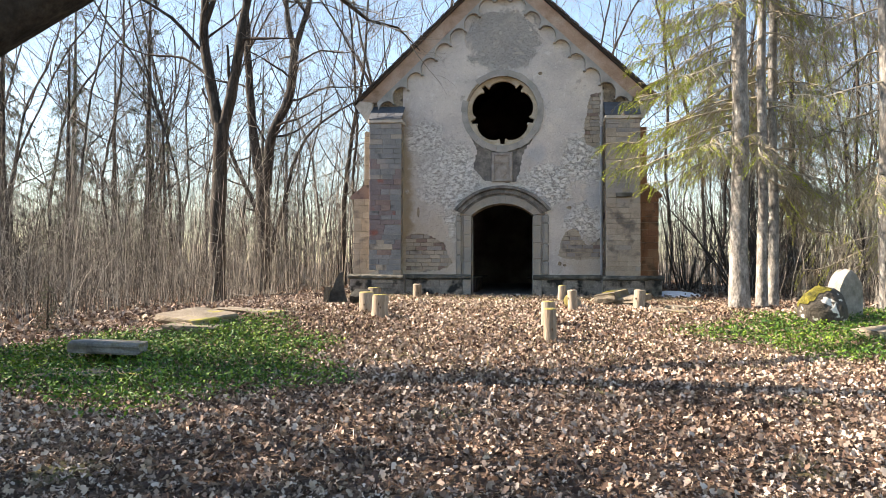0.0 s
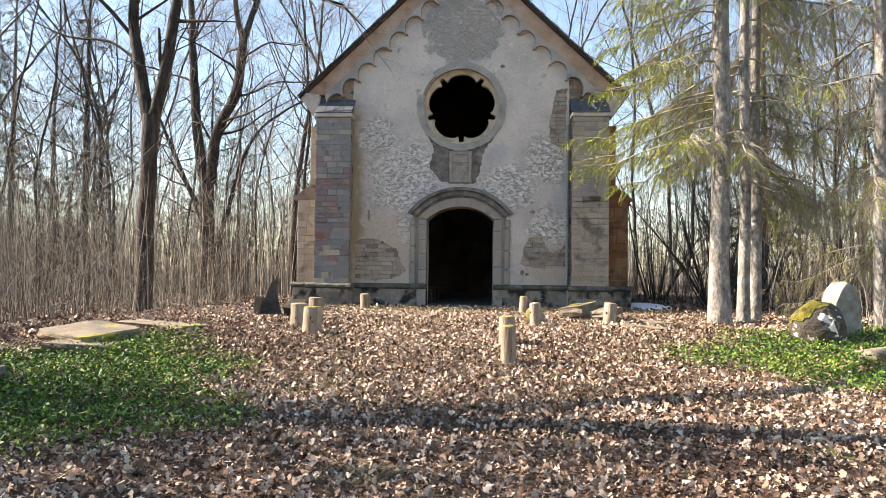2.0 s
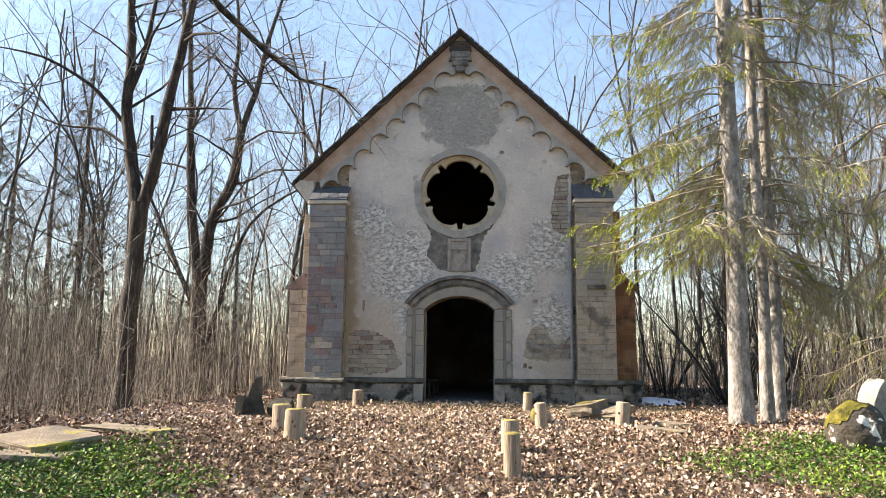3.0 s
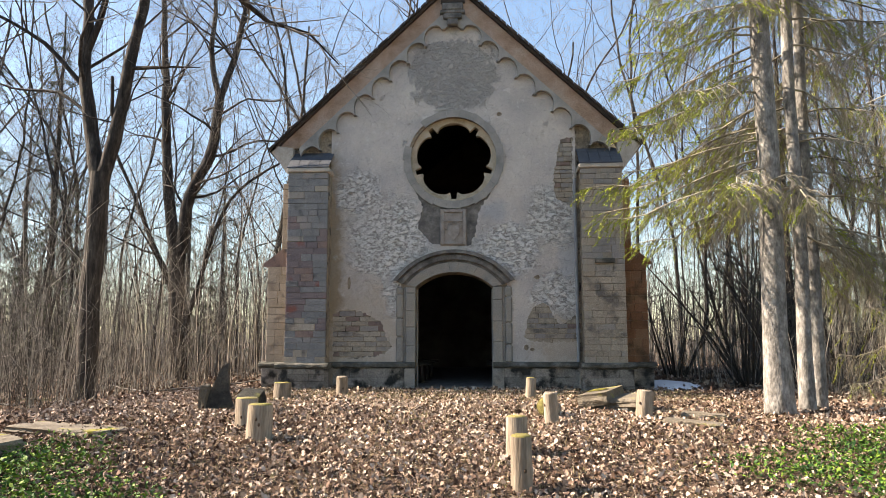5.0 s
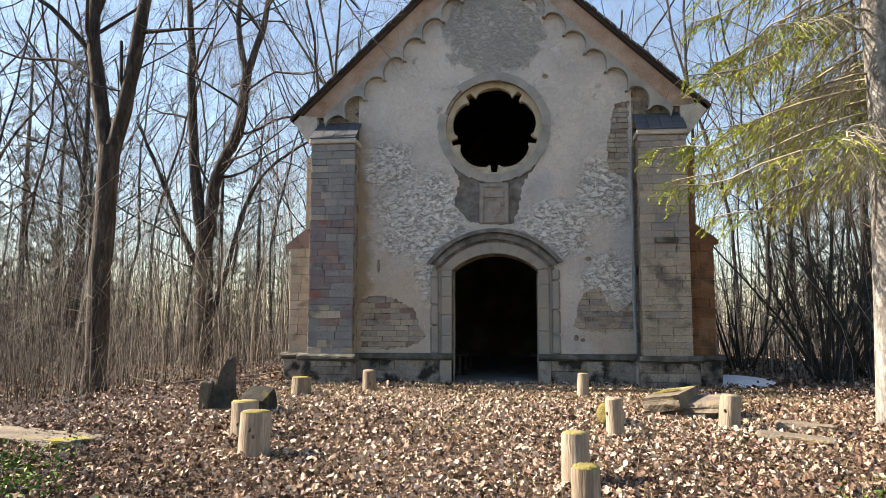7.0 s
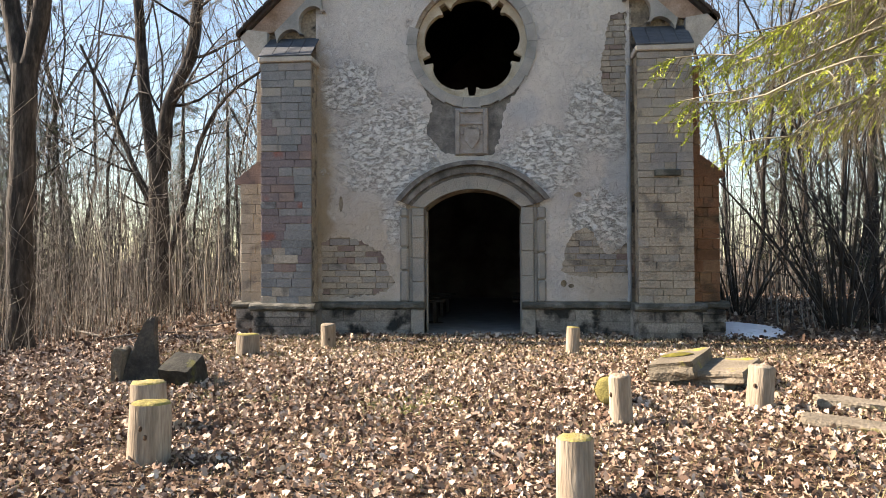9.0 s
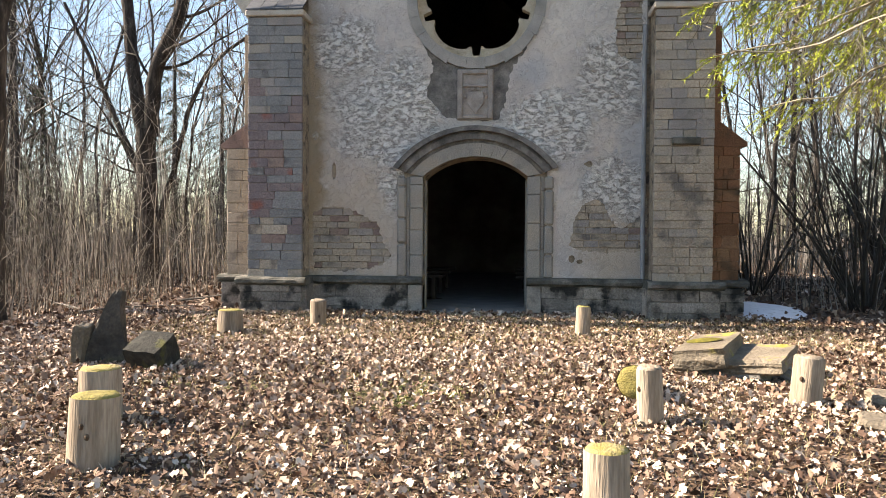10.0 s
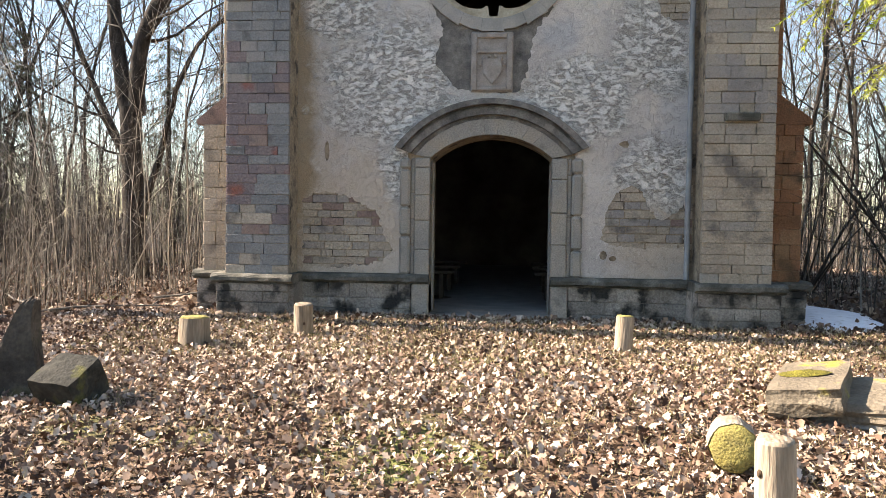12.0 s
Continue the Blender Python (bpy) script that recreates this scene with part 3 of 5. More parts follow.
for z0, z1, w in ((8.36, 8.5, 0.12), (8.5, 8.62, 0.2), (8.62, 8.7, 0.27), (8.7, 8.86, 0.23)):
    box(bm, -w, w, -0.2, -0.05, z0, z1, 0.02)
cpart("gable_capital", bm, HOOD, "small carved capital under the gable's peak")
bm = bmesh.new()
box(bm, -0.26, 0.26, -0.1, 0.0, 8.9, 9.16)
cpart("ridge_timber", bm, WOODD)

# buttresses: a core, single stones, a slate cap
for s, mfront, mside in ((-1, STONE_RED, STONE), (1, STONE, STONE_DAMP)):
    bt = new("buttress")
    bt.parent = chapel
    bt.location = (0, 0, -0.6)
    bt["label"] = "stone corner buttress with worn courses"
    xa, xb = (-3.42, -2.58) if s < 0 else (2.6, 3.44)
    bm = bmesh.new()
    box(bm, xa + 0.02, xb - 0.02, -0.43, 0.03, 0.3, 5.12)
    box(bm, min(s * 3.42, s * 3.95), max(s * 3.42, s * 3.95), 0.14, 0.9, 0.3, 3.25)
    box(bm, min(s * 3.42, s * 3.66), max(s * 3.42, s * 3.66), 0.14, 0.9, 3.2, 5.0)
    part("core", bm, CORE, bt)
    # slate cap
    for i in range(5):
        y0, y1 = -0.5 + 0.1 * i, -0.5 + 0.1 * i + 0.14
        z0, z1 = 5.22 + 0.08 * i, 5.22 + 0.08 * i + 0.11
        for j in range(4):
            w = (xb - xa + 0.04) / 4
            x0 = xa - 0.02 + j * w
            bm = bmesh.new()
            vs = [bm.verts.new(p) for p in ((x0, y0, z0), (x0 + w - 0.006, y0, z0), (x0 + w - 0.006, y1, z1), (x0, y1, z1), (x0, y0, z0 - 0.02), (x0 + w - 0.006, y0, z0 - 0.02), (x0 + w - 0.006, y1, z1 - 0.02), (x0, y1, z1 - 0.02))]
            for f in ((0, 1, 2, 3), (7, 6, 5, 4), (0, 4, 5, 1), (1, 5, 6, 2), (2, 6, 7, 3), (3, 7, 4, 0)):
                bm.faces.new([vs[k] for k in f])
            part("slate", bm, SLATE, bt, "dark blue-grey slate")
    bm = bmesh.new()
    box(bm, xa - 0.03, xb + 0.03, -0.5, 0.0, 5.11, 5.2, 0.015)
    part("cap_ledge", bm, PALE, bt, "pale ledge stone under the slates")
    # sloped shoulder of the side buttress
    bm = bmesh.new()
    vs = [bm.verts.new((s * x, y, z)) for y in (0.1, 0.92) for x, z in ((4.07, 3.2), (4.07, 3.26), (3.66, 3.58), (3.42, 3.56), (3.42, 3.2))]
    bm.faces.new(vs[:5])
    bm.faces.new(vs[5:][::-1])
    for i in range(5):
        bm.faces.new((vs[i], vs[5 + i], vs[5 + (i + 1) % 5], vs[(i + 1) % 5]))
    part("shoulder", bm, mfront if s < 0 else mside, bt, "sloped shoulder stone")
    if s < 0:
        BT_L = bt
    else:
        BT_R = bt

# plinth and its moulded ledge
pl = new("plinth")
pl.parent = chapel
pl.location = (0, 0, -0.6)
pl["label"] = "dark damp stone plinth with a moulded ledge"
for x0, x1, y0, y1 in ((-2.62, -0.86, -0.06, 0.03), (0.86, 2.64, -0.06, 0.03), (-3.5, -2.5, -0.5, 0.03), (2.52, 3.52, -0.5, 0.03), (-4.03, -3.42, 0.1, 0.95), (3.42, 4.03, 0.1, 0.95)):
    bm = bmesh.new()
    box(bm, x0, x1, y0 + 0.02, y1, 0.2, 1.08)
    part("plinth_core", bm, PLINTH, pl)
for x0, x1, y0, y1 in ((-2.5, -0.8, -0.13, 0.03), (0.8, 2.52, -0.13, 0.03), (-3.58, -2.5, -0.58, 0.03), (2.52, 3.6, -0.58, 0.03), (-4.11, -3.585, 0.04, 0.95), (3.605, 4.11, 0.04, 0.95)):
    bm = bmesh.new()
    prof = [(0.0, 1.07), (0.035, 1.07), (0.05, 1.095), (0.1, 1.105), (0.1, 1.15), (0.085, 1.165), (0.06, 1.19), (0.0, 1.195)]
    nseg = max(2, int((x1 - x0) / 0.12))
    rows_ = []
    for i in range(nseg + 1):
        x = x0 + (x1 - x0) * i / nseg
        rows_.append([bm.verts.new((x, y0 + 0.1 - d + (R.uniform(-0.008, 0.008) if d else 0.0), z + (R.uniform(-0.006, 0.006) if d else 0.0))) for d, z in prof])
    for a, b in zip(rows_, rows_[1:]):
        for k in range(len(prof) - 1):
            bm.faces.new((a[k], b[k], b[k + 1], a[k + 1]))
    bm.faces.new(rows_[0])
    bm.faces.new(rows_[-1][::-1])
    box(bm, x0, x1, y0 + 0.099, y1, 1.07, 1.195)
    part("ledge", bm, LEDGE, pl, "dark mossy moulded ledge")

# doorway
portal = new("portal")
portal.parent = chapel
portal.location = (0, 0, -0.6)
portal["label"] = "moulded stone doorway with a low arch"
for s in (-1, 1):
    for x0, x1, y0, nm in ((0.8, 1.0, -0.02, "jamb"), (1.0, 1.06, 0.012, "jamb_groove"), (1.06, 1.2, -0.05, "jamb_roll")):
        z = 1.19
        rr = random.Random(int(x0 * 100) + s)
        while z < 2.74:
            h = min(rr.uniform(0.3, 0.55), 2.745 - z)
            if 2.745 - z - h < 0.12:
                h = 2.745 - z
            bm = bmesh.new()
            box(bm, min(s * x0, s * x1), max(s * x0, s * x1), y0, 0.3 if x0 < 0.9 else 0.03, z, z + h - 0.004, 0.012 if nm != "jamb_roll" else 0.03)
            part("jamb_stone", bm, DRESSED, portal)
            z += h
    bm = bmesh.new()
    box(bm, min(s * 0.8, s * 1.02), max(s * 0.8, s * 1.02), -0.09, 0.3, 0.66, 1.07, 0.015)
    part("pedestal", bm, DRESSED, portal)
    bm = bmesh.new()
    box(bm, min(s * 0.775, s * 0.8), max(s * 0.775, s * 0.8), 0.3, 0.36, 0.68, 2.7)
    part("door_stop", bm, DRESSED, portal)


def band(half0, sp0, top0, half1, sp1, top1, y0, y1, n, joint=0.0):
    """Pieces of an arch between two arcs, as a list of bmeshes."""
    a, b = arc_pts(half0, sp0, top0, n), arc_pts(half1, sp1, top1, n)
    out = []
    for i in range(n):
        j = joint
        p = [Vector((a[i][0], 0, a[i][1])), Vector((a[i + 1][0], 0, a[i + 1][1])), Vector((b[i + 1][0], 0, b[i + 1][1])), Vector((b[i][0], 0, b[i][1]))]
        c = sum(p, Vector()) / 4
        p = [c + (q - c) * (1 - j) for q in p]
        bm = bmesh.new()
        vs = [bm.verts.new((q.x, y, q.z)) for y in (y0, y1) for q in p]
        for f in ((0, 1, 2, 3), (7, 6, 5, 4), (0, 4, 5, 1), (1, 5, 6, 2), (2, 6, 7, 3), (3, 7, 4, 0)):
            bm.faces.new([vs[k] for k in f])
        out.append(bm)
    return out


for bm in band(0.8, 2.745, 3.05, 1.0, 2.78, 3.26, -0.02, 0.3, 11, 0.02):
    part("voussoir", bm, DRESSED, portal)
for k, (h0, s0, t0, h1, s1, t1, y0) in enumerate(((1.0, 2.78, 3.26, 1.06, 2.8, 3.31, 0.0), (1.06, 2.8, 3.31, 1.14, 2.83, 3.4, -0.06), (1.14, 2.83, 3.4, 1.18, 2.85, 3.44, -0.02), (1.18, 2.85, 3.44, 1.26, 2.88, 3.51, -0.11))):
    a, b = arc_pts(h0, s0, t0, 28), arc_pts(h1, s1, t1, 28)
    V, F = [], []
    for p, q in zip(a, b):
        dy = R.uniform(-0.005, 0.005)
        V += [(p[0], 0.03, p[1]), (p[0], y0 + dy, p[1]), (q[0], y0 + dy, q[1]), (q[0], 0.03, q[1])]
    for i in range(28):
        for k in range(4):
            F.append((4 * i + k, 4 * i + (k + 1) % 4, 4 * i + 4 + (k + 1) % 4, 4 * i + 4 + k))
    F += [(0, 1, 2, 3), (4 * 28 + 3, 4 * 28 + 2, 4 * 28 + 1, 4 * 28)]
    part("hood_mould", mesh_of("hood_mould", V, F, HOOD if k else DRESSED), HOOD, portal, "dark weathered hood moulding")

# round window: collar, splayed ring and the stumps of five cusps
rose = new("round_window")
rose.parent = chapel
rose.location = (0, 0, -0.6)
rose["label"] = "round window with broken five-lobed tracery and no glass"
nst = 22
for i in range(nst):
    if i in (8, 9):
        continue
    a0, a1 = 2 * math.pi * i / nst, 2 * math.pi * (i + 1) / nst - 0.003
    bm = sheet([[(r * math.cos(a), ROSE_Z + r * math.sin(a)) for r, a in ((0.91, a0), (1.07 + R.uniform(-0.02, 0.02), a0), (1.07, (a0 + a1) / 2), (1.07 + R.uniform(-0.02, 0.02), a1), (0.91, a1), (0.91, (a0 + a1) / 2))]], -0.03, 0.03)
    part("ring_stone", bm, FRIEZE, rose)
inner = []
nn = 150
for i in range(nn):
    a = 2 * math.pi * i / nn
    d = (math.degrees(a) - 54) % 72
    d = min(d, 72 - d)
    r = 0.36 * math.cos(radians(36 - d)) + math.sqrt(max(0.0, 0.455 ** 2 - (0.36 * math.sin(radians(36 - d))) ** 2))
    if d < 4.4:
        r = 0.85
    elif d < 9:
        r = 0.7 + 0.02 * d / 9
    inner.append((r * math.cos(a), ROSE_Z + r * math.sin(a)))
bm = sheet([circle(0.93, 60), inner], 0.1, 0.24)
part("tracery", bm, TRACERY, rose, "warm stone tracery with broken cusps")

# carved coat-of-arms panel, kept as plain relief
bm = bmesh.new()
box(bm, -0.28, 0.27, -0.02, 0.03, 3.6, 4.38, 0.01)
for x0, x1, z0, z1 in ((-0.27, -0.2, 3.62, 4.36), (0.19, 0.26, 3.62, 4.36), (-0.2, 0.19, 4.3, 4.36), (-0.2, 0.19, 3.62, 3.67), (-0.2, 0.19, 4.1, 4.14)):
    box(bm, x0, x1, -0.05, -0.02, z0, z1, 0.008)
shield = [(-0.12, 4.02), (0.12, 4.02), (0.12, 3.85), (0.0, 3.7), (-0.12, 3.85)]
b2 = sheet([shield], -0.055, -0.02)
tmp = bpy.data.meshes.new("tmp")
b2.to_mesh(tmp)
b2.free()
bm.from_mesh(tmp)
bpy.data.meshes.remove(tmp)
for k in range(6):
    a = radians(20 + 28 * k)
    box(bm, 0.17 * math.cos(a) - 0.02, 0.17 * math.cos(a) + 0.02, -0.05, -0.02, 3.9 + 0.17 * math.sin(a) - 0.02, 3.9 + 0.17 * math.sin(a) + 0.03, 0.008)
cpart("base_coat", sheet([[(-0.92, 4.95), (-0.92, 3.9), (-0.52, 3.5), (0.5, 3.5), (0.66, 3.95), (0.94, 4.95), (0.56, 4.6), (0.2, 4.47), (-0.2, 4.47), (-0.56, 4.6)]], 0.014, 0.029), HOOD, "dark grey base coat left bare round the panel")
V, F = [], []
tube(V, F, [Vector((2.53 + 0.004 * math.sin(i * 2.1), -0.012, 1.2 + 0.38 * i)) for i in range(11)], [0.035] * 11, 8)
cpart("wall_strip", mesh_of("wall_strip", V, F, STRIP, True), STRIP, "bluish grey upright strip beside the buttress")
cpart("relief_panel", bm, CREST, "worn carved stone panel with a shield")

# ---- loose things before the chapel ----
def log_post(x, y, h, r, tilt=(0, 0), moss=True, knots=1, seed=0):
    """A round log set on end in the ground."""
    rr = random.Random(seed)
    z = ground_z(x, y)
    lab = "short round log post, %s top, set in leaf litter" % ("yellow mossy" if moss else "pale sawn")
    ob = thing("log_post", lab, "log post", (x, y, z), "log posts of the old benches")
    ob.rotation_euler = (radians(tilt[0]), radians(tilt[1]), rr.uniform(0, 6))
    V, F = [], []
    n, m = 20, 7
    for j in range(m):
        f = j / (m - 1)
        for i in range(n):
            a = 2 * math.pi * i / n
            q = r * (1.07 - 0.08 * f) * (1 + 0.05 * noise.noise((math.cos(a) * 1.5 + seed, math.sin(a) * 1.5, f * 1.2)) + 0.025 * math.sin(7 * a + seed))
            V.append((q * math.cos(a), q * math.sin(a), -0.12 + (h + 0.12) * f))
    F = [(j * n + i, j * n + (i + 1) % n, (j + 1) * n + (i + 1) % n, (j + 1) * n + i) for j in range(m - 1) for i in range(n)]
    part("log", mesh_of("log", V, F, LOG, True), LOG, ob)
    V, F = [(0, 0, h + 0.012)], []
    for k, (fr, dz) in enumerate(((0.5, 0.014), (0.9, 0.008), (1.0, -0.012))):
        for i in range(n):
            a = 2 * math.pi * i / n
            q = r * 0.985 * fr * (1 + 0.05 * noise.noise((math.cos(a) * 1.5 + seed, math.sin(a) * 1.5, 1.2)) + 0.025 * math.sin(7 * a + seed))
            V.append((q * math.cos(a), q * math.sin(a), h + dz + 0.006 * rr.uniform(-1, 1)))
    F = [(0, 1 + i, 1 + (i + 1) % n) for i in range(n)] + [(1 + k * n + i, 1 + (k + 1) * n + i, 1 + (k + 1) * n + (i + 1) % n, 1 + k * n + (i + 1) % n) for k in range(2) for i in range(n)]
    part("top", mesh_of("top", V, F, LOGTOP if moss else LOG, True), LOGTOP, ob, "mossy sawn end" if moss else "pale sawn end")
    for k in range(knots):
        bm = bmesh.new()
        bmesh.ops.create_uvsphere(bm, u_segments=8, v_segments=5, radius=0.017)
        a, zz = rr.uniform(3.6, 5.6) - ob.rotation_euler[2], rr.uniform(0.3, 0.75) * h
        for v in bm.verts:
            v.co = Vector((v.co.x * 0.8, v.co.y * 0.8, v.co.z * 1.1)) + Vector((r * 0.99 * math.cos(a), r * 0.99 * math.sin(a), zz))
        part("knot", bm, KNOT, ob, "dark branch knot")
    return ob


POSTS = [  # x, y, height of the top over the datum, radius, tilt, moss, knots
    (-1.77, 12.38, 0.98, 0.128, (0, 2), True, 2), (-2.14, 13.08, 0.99, 0.125, (0, 0), True, 1), (-2.87, 17.1, 0.93, 0.145, (0, 1), True, 0),
    (-2.02, 17.92, 0.99, 0.10, (2, -4), False, 1), (1.32, 17.55, 0.99, 0.085, (2, -5), True, 0), (1.33, 13.3, 1.04, 0.078, (3, 3), False, 1),
    (0.88, 11.9, 0.92, 0.10, (0, 1), True, 0), (0.88, 10.82, 0.88, 0.085, (0, -2), True, 1), (2.48, 13.88, 1.03, 0.10, (2, -4), False, 1),
]
for i, p in enumerate(POSTS):
    log_post(p[0], p[1], p[2] - ground_z(p[0], p[1]), *p[3:], seed=i + 1)


def rough_slab(name, label, category, size, at, rot, material, seed, group="", moss=0.0, cuts=5, taper=0.0, arch=0.0, wear=1.0):
    """A broken slab with uneven faces and chipped edges."""
    ob = thing(name, label, category, at, group)
    ob.rotation_euler = [radians(a) for a in rot]
    bm = bmesh.new()
    bmesh.ops.create_cube(bm, size=1.0)
    bmesh.ops.subdivide_edges(bm, edges=bm.edges[:], cuts=cuts, use_grid_fill=True)
    for v in bm.verts:
        c = v.co.copy()
        edge = sum(1 for q in c if abs(q) > 0.49)
        n3 = Vector((noise.noise(c * 2.3 + Vector((seed, 0, 0))), noise.noise(c * 2.3 + Vector((0, seed, 4))), noise.noise(c * 2.3 + Vector((7, 0, seed)))))
        n4 = Vector((noise.noise(c * 6 + Vector((seed, 2, 0))), noise.noise(c * 6 + Vector((0, seed, 8))), noise.noise(c * 6 + Vector((9, 0, seed)))))
        v.co = c * (1 - 0.025 * max(0, edge - 1)) + (n3 * 0.09 + n4 * 0.03) * wear
        if taper:
            f = v.co.z + 0.5
            v.co.x = v.co.x * (1 - taper * f) + taper * 0.42 * f * f
            v.co.y *= 1 - 0.5 * taper * f
        if arch:
            v.co.z -= arch * (v.co.z + 0.5) * (2 * v.co.y) ** 2
        v.co = Vector((v.co.x * size[0], v.co.y * size[1], (v.co.z + 0.5) * size[2]))
    bmesh.ops.recalc_face_normals(bm, faces=bm.faces)
    part("stone", bm, material, ob)
    if moss:
        top = size[2]
        V, F = [], []
        n = 9
        for j in range(n):
            for i in range(n):
                a, q = 2 * math.pi * i / n, moss * (j / (n - 1)) * (1 + 0.3 * noise.noise((math.cos(6.28 * i / n) * 2, math.sin(6.28 * i / n) * 2, seed)))
                V.append((q * math.cos(a) * 1.3 - size[0] * 0.08, q * math.sin(a) * 0.7, top * 1.05 + 0.02 * (1 - (j / (n - 1)) ** 2) + 0.006 * noise.noise((i, j, seed))))
        F = [(j * n + i, (j + 1) * n + i, (j + 1) * n + (i + 1) % n, j * n + (i + 1) % n) for j in range(n - 1) for i in range(n)]
        part("moss", mesh_of("moss", V, F, MOSS, True), MOSS, ob, "bright yellow-green moss cushion")
    return ob


def on(x, y, dz=0.0):
    return (x, y, ground_z(x, y) + dz)


# heap of broken slabs
rough_slab("stone_slab", "broken stone slab with a yellow moss cushion, lying tilted", "stone slab", (0.42, 0.78, 0.17), on(2.18, 15.12, 0.1), (4, -9, -28), SLABM, 3, "broken slabs", moss=0.13, wear=0.55)
rough_slab("stone_slab", "flat broken stone slab leaning on another slab", "stone slab", (0.46, 0.72, 0.12), on(2.55, 14.98, 0.1), (4, -4, -30), SLABM, 5, "broken slabs", wear=0.55)
rough_slab("stone_slab", "dark stone slab tipped over under the heap", "stone slab", (0.5, 0.6, 0.1), on(2.72, 15.05, -0.02), (2, 22, -20), SLABDARK, 8, "broken slabs")
rough_slab("stone_slab", "dark stone slab buried under the heap", "stone slab", (0.7, 0.8, 0.16), on(2.35, 15.15, -0.03), (0, 0, -30), SLABDARK, 9, "broken slabs")
rough_slab("stone_slab", "low flat stone half sunk in leaves", "stone slab", (0.62, 0.3, 0.1), on(2.9, 13.25, -0.03), (0, 3, -22), SLABM, 12, "broken slabs")
rough_slab("stone_slab", "low flat stone half sunk in leaves", "stone slab", (0.5, 0.3, 0.12), on(3.2, 13.95, -0.03), (0, 3, -12), SLABM, 14, "broken slabs")
stub = log_post(1.38, 14.1, 0.34, 0.115, (78, 0), True, 0, seed=17)
stub.name = "log_stub"
stub.rotation_euler = (radians(80), 0, radians(-14))
stub.location.z += 0.095
tagged(stub, "mossy stub of a round log lying on the leaves", "log")
# broken upright stone and block
rough_slab("broken_gravestone", "jagged dark upright stone fragment, colour deepened for its own shade, mossy along its edge", "gravestone", (0.42, 0.24, 0.68), on(-3.13, 14.9, -0.06), (-6, -6, 14), SLABBLACK, 21, taper=0.82, cuts=9)
rough_slab("stone_splinter", "thin stone splinter leaning beside the upright fragment", "gravestone", (0.1, 0.22, 0.4), on(-3.33, 14.8, -0.05), (0, 5, 5), SLABM, 23)
rough_slab("stone_splinter", "mossy splinter against the back of the upright fragment", "gravestone", (0.2, 0.08, 0.56), on(-3.23, 15.06, -0.05), (-10, 2, 14), SLABM, 24, taper=0.6)
rough_slab("stone_block", "dark mossy stone block lying in leaves", "stone block", (0.31, 0.32, 0.27), on(-2.63, 14.78, 0.0), (26, 4, -8), SLABMOSSY, 26, wear=0.45)
# flat gravestones in the green patch
rough_slab("gravestone_slab", "large weathered gravestone slab lying on others", "gravestone", (0.95, 0.85, 0.12), on(-4.42, 11.5, 0.08), (5, 4, -28), SLABM, 31, "fallen gravestones", wear=0.5)
rough_slab("gravestone_slab", "flat gravestone slab under a larger one", "gravestone", (0.85, 0.6, 0.1), on(-4.3, 11.0, -0.04), (0, 2, 4), SLABM, 33, "fallen gravestones", wear=0.5)
rough_slab("gravestone_slab", "flat gravestone slab under a larger one", "gravestone", (0.8, 0.55, 0.09), on(-4.2, 11.0, 0.04), (0, 2, 9), SLABM, 34, "fallen gravestones", wear=0.5)
rough_slab("gravestone_slab", "long pale slab lying on the leaves", "gravestone", (1.2, 0.5, 0.08), on(-4.0, 12.7, -0.02), (0, 2, -8), SLABM, 36, "fallen gravestones")
rough_slab("gravestone_slab", "carved grey gravestone slab among green plants", "gravestone", (0.72, 0.9, 0.13), on(-4.12, 8.7, 0.13), (-4, 4, 22), SLABDARK, 38, "fallen gravestones", wear=0.5)
rough_slab("gravestone_slab", "low sunken slab among green plants", "gravestone", (1.1, 0.45, 0.08), on(-3.85, 7.9, 0.0), (0, 1, 10), SLABM, 41, "fallen gravestones")
rough_slab("flat_stone", "low flat stone at the edge of green plants", "stone", (0.6, 0.5, 0.2), on(5.35, 11.35, -0.05), (0, -4, 20), SLABM, 44)


def boulder():
    x, y = 4.92, 12.3
    ob = thing("boulder", "round dark boulder with white lichen and a yellow moss cap", "boulder", on(x, y, -0.05))
    bm = bmesh.new()
    bmesh.ops.create_icosphere(bm, subdivisions=4, radius=1.0)
    for v in bm.verts:
        c = v.co.copy()
        q = 1 + 0.12 * noise.noise(c * 1.4) + 0.05 * noise.noise(c * 4)
        v.co = Vector((c.x * 0.34 * q, c.y * 0.32 * q, 0.26 + c.z * 0.35 * q))
    part("rock", bm, BOULD, ob)
    bm = bmesh.new()
    bmesh.ops.create_icosphere(bm, subdivisions=4, radius=1.0)
    kill = []
    for v in bm.verts:
        c = v.co.copy()
        q = 1 + 0.12 * noise.noise(c * 1.4) + 0.05 * noise.noise(c * 4) + 0.03 + 0.03 * noise.noise(c * 14)
        if c.z * 0.75 - c.x * 0.65 + 0.3 * noise.noise(c * 3) < 0.66:
            kill.append(v)
        v.co = Vector((c.x * 0.34 * q, c.y * 0.32 * q, 0.26 + c.z * 0.35 * q))
    bmesh.ops.delete(bm, geom=kill, context="VERTS")
    part("moss", bm, MOSS, ob, "yellow-green moss cap")


boulder()
rough_slab("headstone", "grey leaning headstone with a rounded top beside the mossy boulder", "gravestone", (0.29, 0.4, 0.86), on(5.45, 12.85, -0.1), (4, 5, -74), HEADST, 51, cuts=8, arch=0.32, wear=0.6)


